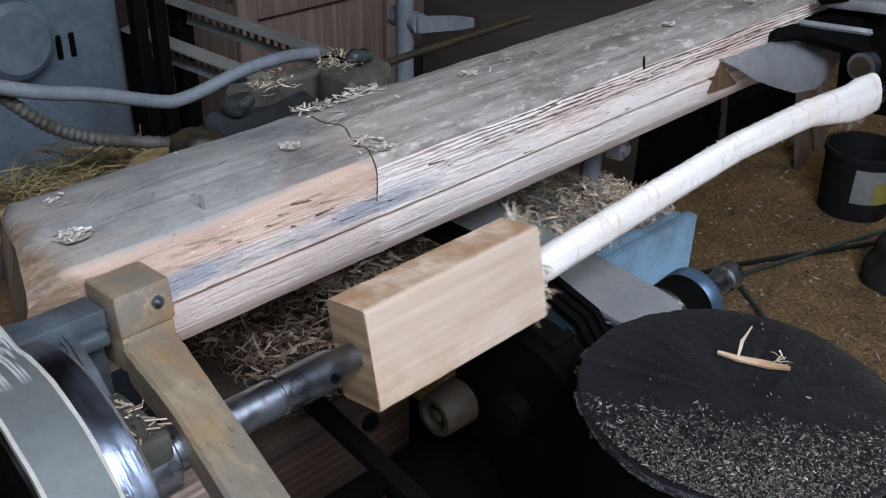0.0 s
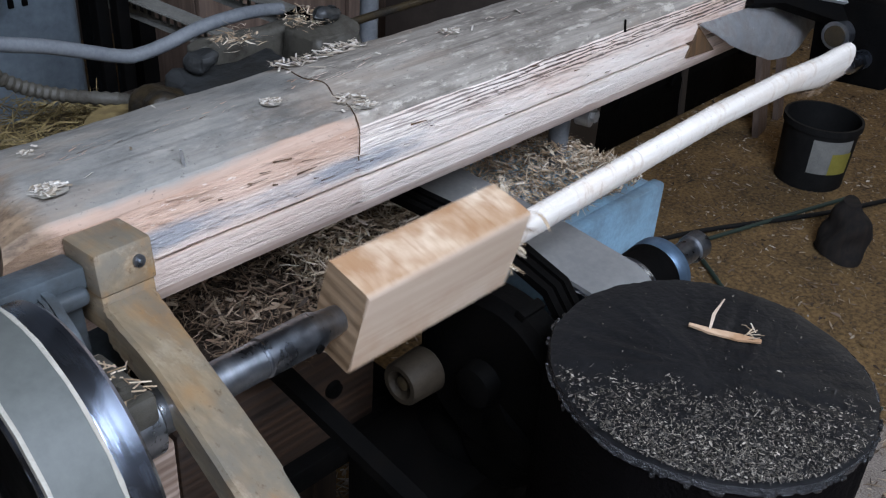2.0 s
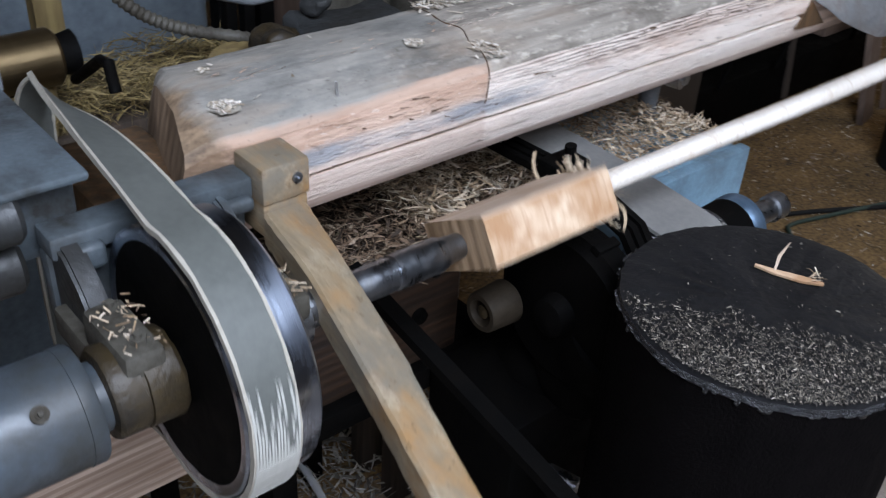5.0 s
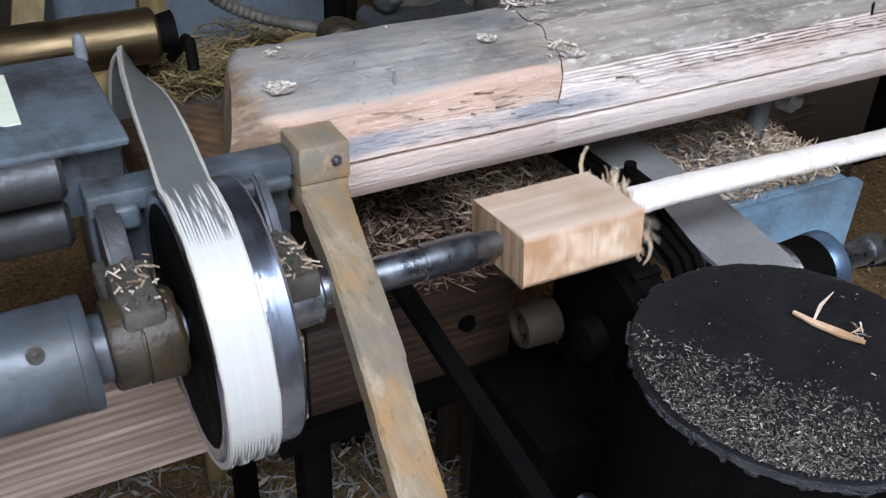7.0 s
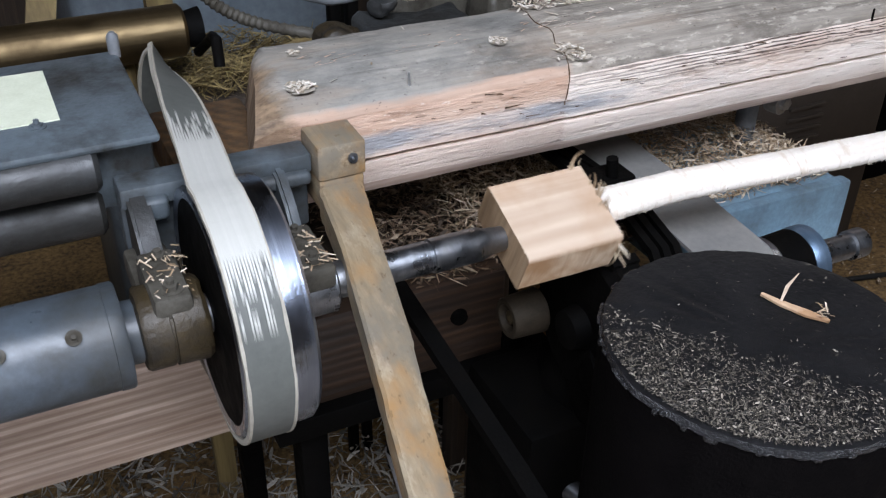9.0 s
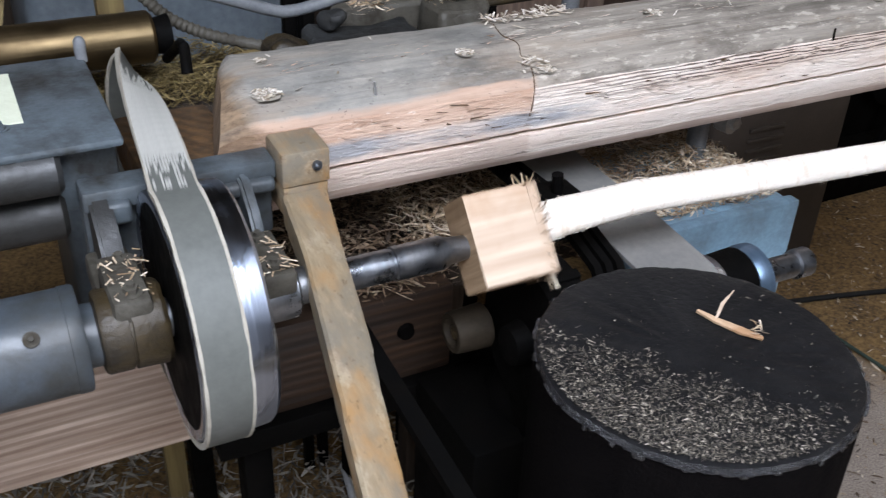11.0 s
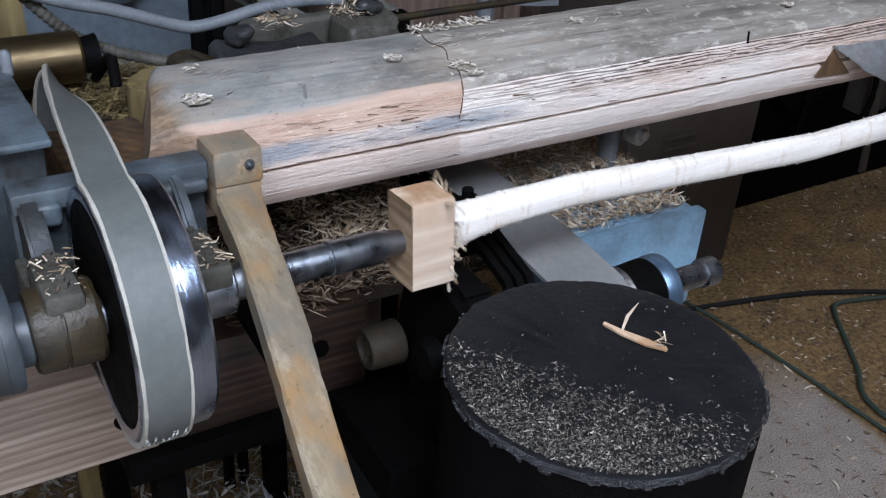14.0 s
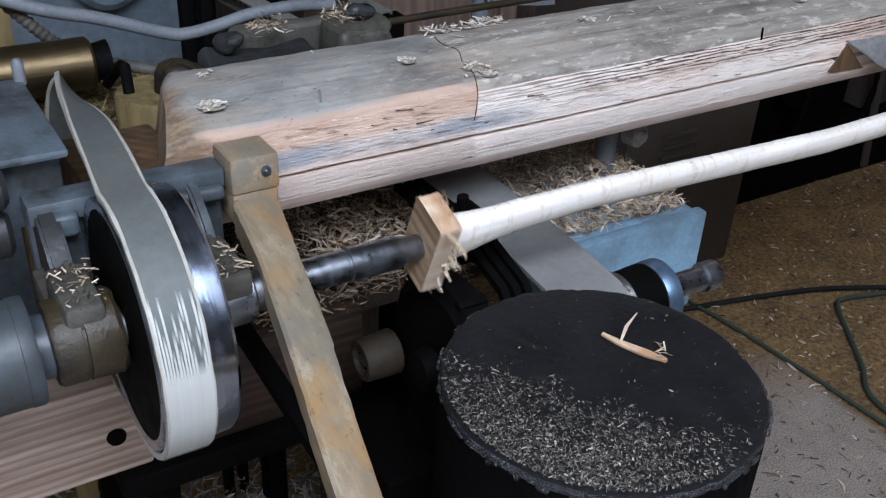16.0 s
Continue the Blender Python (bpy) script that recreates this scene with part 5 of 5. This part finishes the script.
def loose_shavings():
    def shelf(g):
        x, y = 0.27 + 0.43 * g.random(), 0.88 + 0.36 * g.random()
        return x, y, 0.705 + 0.05 * g.random() + 0.03 * max(0, noise.noise((x * 9, y * 9, 0)))

    shavings("shelf_shavings", 9000, shelf, 0.017, 0.0022, M_CHIPD, "heap of brown wood shavings on the lathe bed", "shavings", 1)

    def shelf2(g):
        x, y = 0.42 + 0.26 * g.random(), 0.90 + 0.22 * g.random()
        return x, y, 0.735 + 0.05 * g.random()

    shavings("shelf_curls", 3600, shelf2, 0.019, 0.0022, M_CHIP, "pale fresh shavings on the lathe bed", "shavings", 2)

    def boxtop(g):
        x, y = 0.715 + 0.22 * g.random(), 0.845 + 0.22 * g.random()
        return x, y, 0.752 + (0.055 * g.random()) * (1 - abs(x - 0.83) / 0.16) * (1.0 if y > 0.87 else 0.4)

    shavings("housing_shavings", 4800, boxtop, 0.016, 0.0018, M_CHIP, "pale shavings heaped on the blue housing", "shavings", 3)

    def floor_l(g):
        x, y = -0.6 + 1.4 * g.random(), 0.55 + 1.15 * g.random()
        return x, y, 0.008 + 0.035 * g.random()

    shavings("floor_shavings", 12000, floor_l, 0.030, 0.0045, M_CHIPG, "greyish shavings covering the floor under the lathe", "shavings", 4)

    def floor_r(g):
        x, y = 1.0 + 3.0 * g.random(), 0.2 + 2.6 * g.random()
        return x, y, 0.002 + 0.006 * g.random()

    shavings("floor_chips", 9000, floor_r, 0.016, 0.004, M_CHIPD, "brown wood chips strewn on the floor", "wood chips", 5, 0.4, 0.25)

    shavings("floor_flakes", 7000, floor_r, 0.012, 0.003, M_CHIP, "pale wood flakes strewn on the floor", "wood chips", 15, 0.4, 0.25)

    def back(g):
        x, y = 0.06 + 0.28 * g.random(), 1.10 + 0.15 * g.random()
        return x, y, 0.898 + (0.035 * g.random()) * max(0.1, 0.6 + noise.noise((x * 14, y * 14, 2)))

    shavings("back_shavings", 4200, back, 0.024, 0.0013, M_CHIPY, "yellow shavings heaped behind the timber", "shavings", 6)


# ---- behind and beside ----
def background():
    # table of clutter behind the timber
    bm = bmesh.new()
    box(bm, (-0.9, 1.102, 0.86), (0.62, 1.26, 0.895), 0.004)
    box(bm, (0.235, 1.02, 0.862), (0.62, 1.10, 0.895), 0.003)
    tb = thing("back_bench", bm, M_WALL, "dusty wooden bench behind the lathe", "bench")
    for x in (-0.85, 0.55):
        for y in (1.115, 1.21):
            bm = bmesh.new()
            box(bm, (x, y, 0), (x + 0.05, y + 0.04, 0.86), 0.004)
            part("leg", bm, M_WALL, tb)
    bm = bmesh.new()
    tube(bm, spline([(-0.5, 1.22, 1.50), (-0.1, 1.17, 1.166), (0.150, 1.16, 1.046), (0.250, 1.16, 1.012), (0.325, 1.16, 0.984), (0.350, 1.16, 0.980), (0.385, 1.16, 0.984), (0.435, 1.16, 0.994), (0.495, 1.16, 0.997), (0.55, 1.165, 0.990)], 8), 0.0078, 18)
    thing("conduit_pipe", bm, M_CONDUIT, "dusty grey bent conduit pipe", "pipe")
    bm = bmesh.new()
    pts = spline([(0.13, 1.20, 1.062), (0.165, 1.175, 1.022), (0.20, 1.158, 0.988), (0.245, 1.145, 0.966), (0.31, 1.12, 0.950), (0.36, 1.12, 0.925), (0.37, 1.14, 0.907)], 14)
    tube(bm, pts, [0.0062 + 0.0018 * (i % 2) for i in range(len(pts))], 14)
    thing("flexible_hose", bm, M_DUSTCAST, "ribbed flexible hose among the shavings", "hose")
    # log sections
    for x, y, r in ((0.285, 1.075, 0.05), (0.02, 1.16, 0.07)):
        bm = bmesh.new()
        tube(bm, [(x, y, 0.895), (x, y, 0.945), (x, y, 0.950)], [r, r, r * 0.96], 28)
        roughen(bm, 0.006, 14)
        thing("log_round", bm, M_LOG, "yellow sawn log section on the bench", "log section", "log sections")
    # clamp and iron parts
    ob = holder("iron_clamp", (0.45, 1.06, 0.895), "dusty black iron clamp and slide", "clamp")
    for nm, lo, hi, mt in (("body", (-0.11, -0.03, 0.0), (0.03, 0.04, 0.085), M_DCAST), ("jaw", (0.05, -0.02, 0.0), (0.13, 0.04, 0.105), M_DUSTCAST), ("slide", (-0.06, 0.045, 0.03), (0.10, 0.075, 0.098), M_DUSTCAST), ("block", (-0.17, -0.035, 0.0), (-0.115, 0.02, 0.090), M_OILY), ("knob", (-0.09, 0.0, 0.085), (-0.06, 0.03, 0.112), M_DCAST), ("catch", (0.08, 0.0, 0.105), (0.11, 0.02, 0.125), M_DCAST)):
        bm = bmesh.new()
        box(bm, lo, hi, 0.012, None, 3)
        bmesh.ops.subdivide_edges(bm, edges=list(bm.edges), cuts=2, use_grid_fill=True)
        roughen(bm, 0.010, 38)
        part(nm, bm, mt, ob)
    bm = bmesh.new()
    tube(bm, [(0.10, 0.02, 0.092), (0.20, 0.03, 0.09), (0.45, 0.05, 0.085)], 0.005, 10)
    part("screw_rod", bm, M_OILY, ob)

    def litter(g):
        x = (0.40 if g.random() < 0.5 else 0.50) + 0.05 * g.random()
        return x, 1.06 + 0.05 * g.random(), 1.0 + 0.012 * g.random()

    shavings("clamp_litter", 260, litter, 0.010, 0.0012, M_CHIP, "pale shavings lying on the clamp", "shavings", 16)
    # perforated angle irons on legs
    for i, (a, b) in enumerate((((0.49, 1.52, 0.955), (0.60, 1.32, 0.90)), ((0.68, 1.72, 0.915), (0.78, 1.42, 0.875)))):
        a, b = Vector(a), Vector(b)
        d = (b - a).normalized()
        side = d.cross(Vector((0, 0, 1))).normalized()
        ob = holder("perforated_rail", a, "grey perforated angle iron rail", "rail", "perforated rails")
        bm = bmesh.new()
        n = 20
        ln = (b - a).length
        for k in range(n):
            p, q = d * (ln * k / n), d * (ln * (k + 0.62) / n)
            e = d * (ln * (k + 1) / n)
            up = Vector((0, 0, 1))
            for u0, u1, s0, s1 in ((p, e, 0.0, 0.012), (p, e, 0.028, 0.040), (p, p + (e - p) * 0.5, 0.012, 0.028)):
                vs = [bm.verts.new(v) for v in (u0 - up * s0, u1 - up * s0, u1 - up * s1, u0 - up * s1)]
                bm.faces.new(vs)
            vs = [bm.verts.new(v) for v in (p, e, e + side * 0.035, p + side * 0.035)]
            bm.faces.new(vs)
        bmesh.ops.remove_doubles(bm, verts=bm.verts, dist=1e-5)
        bmesh.ops.solidify(bm, geom=list(bm.faces), thickness=0.003)
        part("rail", bm, M_RAIL, ob, smooth=False)
        for p in (Vector((0, 0, 0)), b - a):
            bm = bmesh.new()
            box(bm, (p.x - 0.015, p.y - 0.015, -a.z), (p.x + 0.015, p.y + 0.015, p.z - 0.005))
            part("leg", bm, M_BLACK, ob)
    # black posts
    for x in (0.400, 0.428):
        bm = bmesh.new()
        box(bm, (x, 1.34, 0.0), (x + 0.018, 1.36, 1.6), 0.003)
        thing("iron_post", bm, M_BLACK, "black square iron post", "post", "iron posts")
    # blue tank with a round cap
    ob = holder("blue_tank", (0.12, 1.75, 0.0), "dull blue steel machine cabinet with slots", "machine")
    bm = bmesh.new()
    box(bm, (-0.04, 0.0, 0.0), (0.47, 0.40, 1.30), 0.03, None, 3)
    part("body", bm, M_TANK, ob)
    bm = bmesh.new()
    tube(bm, [(0.27, 0.0, 0.90), (0.27, -0.035, 0.90), (0.27, -0.045, 0.90)], [0.064, 0.062, 0.05], 32)
    part("round_cover", bm, M_TANK, ob)
    for x in (0.345, 0.368):
        bm = bmesh.new()
        box(bm, (x, -0.004, 0.845), (x + 0.009, 0.002, 0.885), 0.001)
        part("slot", bm, M_BLACK, ob)
    # board cabinet far behind
    ob = holder("board_cabinet", (2.25, 2.3, 0.0), "brown board cabinet at the back", "cabinet")
    for i in range(4):
        bm = bmesh.new()
        box(bm, (-0.50 + i * 0.46, 0.0, 0.16), (-0.05 + i * 0.46, 0.4, 1.6), 0.006)
        part("panel", bm, M_CARD, ob)
    bm = bmesh.new()
    box(bm, (-0.5, 0.02, 0.0), (1.34, 0.38, 0.155))
    part("plinth", bm, M_WALL, ob)
    ob = holder("plywood_crate", (1.22, 2.0, 0.0), "pinkish brown plywood crate at the back", "crate")
    for nm, lo, hi in (("side_panel", (-0.24, 0.02, 0.02), (0.24, 0.25, 0.78)), ("batten", (-0.24, 0.0, 0.0), (-0.19, 0.018, 0.80)), ("batten", (0.19, 0.0, 0.0), (0.24, 0.018, 0.80)), ("batten", (-0.188, 0.0, 0.74), (0.188, 0.018, 0.80)), ("lid", (-0.25, -0.005, 0.802), (0.25, 0.26, 0.82))):
        bm = bmesh.new()
        box(bm, lo, hi, 0.003)
        part(nm, bm, M_CARD, ob)
    # crank
    ob = holder("crank", (1.01, 1.50, 0.0), "grey cast crank handle on a post", "crank")
    for nm, a, b, r in (("post", (0, 0, 0), (0, 0, 0.98), 0.017), ("hub", (0.01, -0.03, 0.86), (0.01, 0.04, 0.86), 0.019)):
        bm = bmesh.new()
        tube(bm, [a, b], r, 16)
        part(nm, bm, M_CONDUIT, ob)
    bm = bmesh.new()
    strip(bm, [(0.0, -0.03, 0.86), (0.10, -0.035, 0.845), (0.14, -0.035, 0.838)], (0, 0.1, 1), [0.030, 0.026, 0.018], 0.014)
    part("arm", bm, M_CONDUIT, ob)
    # yellow timber stays at the left back
    for a, b in (((-0.02, 1.235, 0.896), (0.08, 1.36, 1.25)), ((0.16, 1.36, 0.0), (0.16, 1.36, 1.3))):
        bm = bmesh.new()
        strip(bm, [a, b], (1, 0, 0), 0.035, 0.025)
        thing("timber_stay", bm, M_LOG, "yellowish timber stay behind the gearbox", "stay", "timber stays")


def right_side():
    ob = holder("louvred_cabinet", (1.65, 1.55, 0.0), "dark brown steel cabinet with louvres", "cabinet")
    bm = bmesh.new()
    box(bm, (-0.17, 0.0, 0.0), (0.26, 0.4, 0.72), 0.01)
    part("body", bm, M_DARKBOX, ob)
    for i in range(4):
        bm = bmesh.new()
        box(bm, (-0.06, -0.008, 0.335 + i * 0.028), (0.05, 0.004, 0.345 + i * 0.028), 0.003)
        part("louvre", bm, M_DARKBOX, ob)
    # bucket
    bx, by = 2.65, 1.235
    ob = holder("bucket", (bx, by, 0), "black plastic bucket with a white and yellow label", "bucket")
    bm = bmesh.new()
    seg = 40
    prof = [(0.098, 0.0), (0.102, 0.004), (0.112, 0.190), (0.118, 0.190), (0.118, 0.210), (0.110, 0.210), (0.096, 0.012)]
    rows = [[bm.verts.new((r * math.cos(2 * math.pi * k / seg), r * math.sin(2 * math.pi * k / seg), z)) for k in range(seg)] for r, z in prof]
    for r0, r1 in zip(rows, rows[1:]):
        for k in range(seg):
            bm.faces.new((r0[k], r0[(k + 1) % seg], r1[(k + 1) % seg], r1[k]))
    bm.faces.new(rows[0][::-1])
    bm.faces.new(rows[-1])
    part("shell", bm, M_BUCKET, ob)
    for nm, a0, a1, z0, z1, mt in (("label", 195, 262, 0.065, 0.175, M_LABELW), ("label_band", 228, 264, 0.065, 0.135, M_LABELY)):
        bm = bmesh.new()
        rows = []
        for k in range(13):
            a = math.radians(a0 + (a1 - a0) * k / 12)
            e = 0.002 if mt is M_LABELW else 0.0035
            rows.append([bm.verts.new(((0.102 + 0.012 * z / 0.25 + e) * math.cos(a), (0.102 + 0.012 * z / 0.25 + e) * math.sin(a), z)) for z in (z0, z1)])
        for r0, r1 in zip(rows, rows[1:]):
            bm.faces.new((r0[0], r1[0], r1[1], r0[1]))
        part(nm, bm, mt, ob)
    for x, y, lean, h, w in ((2.83, 1.50, 0.05, 0.62, 0.10), (3.00, 1.52, 0.06, 0.60, 0.06)):
        bm = bmesh.new()
        strip(bm, [(x, y, 0.0), (x + lean * 0.5, y + 0.07, h * 0.5), (x + lean, y + 0.14, h)], (1, 0.2, 0), w, 0.02)
        thing("leaning_board", bm, M_CARD, "rough board leaning in the dark corner", "board", "boards in the corner")
    # dark machine in the corner
    ob = holder("dark_machine", (2.55, 1.85, 0.0), "black greasy machine in the dark corner", "machine")
    for nm, lo, hi, mt in (("base", (-0.60, -0.10, 0.0), (0.75, 0.30, 0.16), M_BLACK), ("body", (-0.42, -0.02, 0.16), (0.10, 0.26, 0.62), M_BLACK), ("column", (0.22, 0.0, 0.16), (0.36, 0.2, 0.95), M_DARKBOX), ("table", (-0.55, -0.12, 0.62), (0.55, 0.28, 0.665), M_DARKBOX), ("side_box", (0.42, -0.06, 0.16), (0.70, 0.24, 0.48), M_CARD)):
        bm = bmesh.new()
        box(bm, lo, hi, 0.012)
        part(nm, bm, mt, ob)
    bm = bmesh.new()
    tube(bm, [(-0.20, -0.03, 0.40), (-0.20, -0.09, 0.40), (-0.20, -0.10, 0.40)], [0.12, 0.12, 0.10], 28)
    part("flywheel", bm, M_BLACK, ob)
    bm = bmesh.new()
    strip(bm, [(0.16, -0.11, 0.02), (0.14, -0.06, 0.62)], (1, 0, 0), 0.03, 0.008)
    part("strut", bm, M_DARKBOX, ob, "dark steel strut")
    for x in (-0.3, 0.0, 0.45):
        bm = bmesh.new()
        tube(bm, spline([(x, -0.10, 0.60), (x + 0.05, -0.14, 0.35), (x + 0.02, -0.13, 0.17)], 6), 0.009, 10)
        part("pipe", bm, M_BLACK, ob)
    bm = bmesh.new()
    box(bm, (1.75, 1.75, 0.0), (2.0, 2.0, 0.34), 0.01)
    thing("cardboard_box", bm, M_CARD, "brown cardboard box in the dark", "box")
    # dark root-like lump on the floor
    bm = bmesh.new()
    tube(bm, [(2.30, 0.97, 0.010 * k) for k in range(17)], [0.072 - 0.045 * (k / 16) ** 2 for k in range(17)], 28)
    roughen(bm, 0.035, 14)
    thing("dark_stump", bm, M_DARKLUMP, "dark brown rough stump on the floor", "stump")
    # hose and cords on the floor
    for nm, pts, r, mt, lb in (("green_hose", [(1.30, 1.90, 0.012), (1.60, 1.55, 0.012), (1.658, 1.393, 0.012), (1.692, 1.118, 0.012), (1.705, 0.90, 0.012), (1.72, 0.60, 0.012)], 0.0045, M_HOSE, "dark green hose lying on the floor"),
                               ("green_hose", [(1.745, 0.70, 0.012), (1.752, 0.93, 0.012), (1.83, 1.03, 0.012), (1.905, 1.131, 0.012), (1.972, 1.220, 0.013), (2.02, 1.245, 0.012), (2.152, 1.211, 0.012), (2.6, 1.08, 0.012)], 0.006, M_HOSE, "dark green hose bent on the floor"),
                               ("black_cord", [(1.55, 1.42, 0.01), (1.9, 1.34, 0.01), (2.102, 1.267, 0.01), (2.517, 1.06, 0.01), (3.2, 0.8, 0.01)], 0.007, M_BUCKET, "black cord across the floor")):
        bm = bmesh.new()
        tube(bm, spline(pts, 8), r, 10)
        thing(nm, bm, mt, lb, "hose" if "hose" in nm else "cord")
    bm = bmesh.new()
    tube(bm, spline([(0.46, 1.30, 0.03), (0.43, 1.16, 0.05), (0.40, 1.05, 0.05), (0.41, 0.95, 0.03)], 8), 0.007, 10)
    thing("white_cable", bm, M_WIRE, "white cable hanging to the floor", "cable")
    bm = bmesh.new()
    box(bm, (0.47, 0.90, 0.24), (0.58, 0.93, 0.29), 0.004)
    thing("blue_strip", bm, M_BLUE, "light blue painted strip under the lathe", "strip")


# ---- what moves ----
TURN = 360 / 0.965          # degrees a second
WAVE = [0, 10, 25, 38, 43, 43, 43, 44, 28, 10, 0]


def rock_model(t):
    u = ((t - 0.05) / 0.9667) % 1.0
    w = np.interp(u, [k / 10 for k in range(11)], WAVE) / 22 - 1
    amp = np.interp(t, [0, 4.4, 7.5, 11, 13, 15, 16], [4.2, 4.3, 2.4, 1.8, 1.0, 0.35, 0.3])
    mid = np.interp(t, [0, 4, 7.5, 11, 12.5, 13.5, 16], [1.4, 1.7, 0.4, -0.3, -2.0, -2.6, -2.5])
    return mid + amp * w


KT = [r[0] for r in CARRIAGE]


def carriage_pose(t):
    slide = np.interp(t, KT, [r[1] for r in CARRIAGE])
    rest = np.interp(t, KT, [r[2] - rock_model(r[0]) for r in CARRIAGE])
    if t not in KT and (4.2 < t < 6.3 or 8.2 < t < 10.3):
        rest *= 0.5
    return pose(slide, PY, PZ, rock_model(t) + rest, 0, 0)


def spin(t):
    return 47 + TURN * (t - 0.865)


def work_pose(t):
    return carriage_pose(t) @ pose(0, AY - PY, AZ - PZ, spin(t), 0, 0)


STEPS = sorted({round(k * 0.1, 2) for k in range(161)})
CUT_X = 0.4345          # where the knives stand


def motions():
    walk(carriage, [(t, carriage_pose(t)) for t in STEPS])
    walk(handle, [(t, work_pose(t)) for t in STEPS])
    turn = [(t, pose(0, AY - PY, AZ - PZ, spin(t), 0, 0)) for t in STEPS]
    walk(pulley, turn)
    walk(spindle, turn)
    # the splice goes round with the belt
    path, cross, plates = splice
    run = [0.0]
    for p, q in zip(path, path[1:]):
        run.append(run[-1] + (q - p).length)
    cols = [np.interp(np.linspace(0, run[-1], 800), run, [v[i] for v in path]) for i in range(3)]
    wide = [np.interp(np.linspace(0, run[-1], 800), run, [v[i] for v in cross]) for i in range(3)]
    ticks = [k / 15 for k in range(241)]
    for k, ob in enumerate(plates):
        rows = []
        for t in ticks:
            # the belt runs backwards along the list: from the top over the front and under
            d = (0.16 * run[-1] - run[-1] * (t - 0.25) / 2.21 + 0.0138 * (k - 2)) % run[-1]
            f = d / run[-1] * 799
            i = int(min(max(round(f), 2), 796))
            p = Vector([np.interp(f, range(800), c) for c in cols])
            y = (Vector([c[i + 2] for c in cols]) - Vector([c[i - 2] for c in cols])).normalized()
            x = Vector([c[i] for c in wide])
            x = (x - y * x.dot(y)).normalized()
            z = x.cross(y)
            p -= Vector((0, PY, PZ))
            rows.append((t, Matrix.Translation(p + z * 0.0026) @ Matrix((x, y, z)).transposed().to_4x4()))
        walk(ob, rows)
    walk(fibres, [(t, Matrix.Translation((CUT_X + 0.004, 0, 0)) @ Matrix.Translation((-carriage_pose(t).translation.x, 0, 0)) @ work_pose(t)) for t in STEPS])
    w = (CUT_END - X_END) / SLICES
    rng = np.random.default_rng(77)
    for i, side, ob in slices:
        x = X_END + (i + 0.5) * w
        gone = next((t for t in STEPS if x + carriage_pose(t).translation.x > CUT_X), None)
        if gone is None or gone >= 15.8:
            walk(ob, [(t, work_pose(t)) for t in STEPS])
            continue
        rows = [(t, work_pose(t)) for t in STEPS if t <= gone]
        # it splits off and drops through the chute into the pit under the knives
        base = work_pose(gone)
        a, b = 0.06 * (rng.random() - 0.5), 0.05 * (rng.random() - 0.5)
        centre = Vector((x, 0, side * 0.017))
        lie = Euler((rng.random() * 0.5, rng.random() * 0.4, rng.random() * 6.28)).to_matrix().to_4x4()
        mid = Matrix.Translation((0.50 + 0.3 * a, 0.79, 0.575)) @ base.to_3x3().to_4x4() @ Matrix.Translation(-centre)
        low = Matrix.Translation((0.40 + a, 0.93 + b, 0.030 + 0.06 * rng.random())) @ lie @ Matrix.Translation(-centre)
        if gone <= 0:
            rows = [(0.0, low), (16.0, low)]
        else:
            rows += [(gone + 1 / 15, mid), (gone + 0.2, low), (16.0, low)]
        walk(ob, rows)


shed()
carriage = holder("lathe_carriage", (0, PY, PZ), "swinging lathe carriage on an old weathered timber", "lathe")
timber(carriage)
headstock(carriage)
lever(carriage)
pulley, spindle, splice = drive(carriage)
tailstock(carriage)
handle = workpiece()
slices = blank()
fibres = torn_fibres()
bed()
cutter()
stump()
background()
right_side()
loose_shavings()
motions()
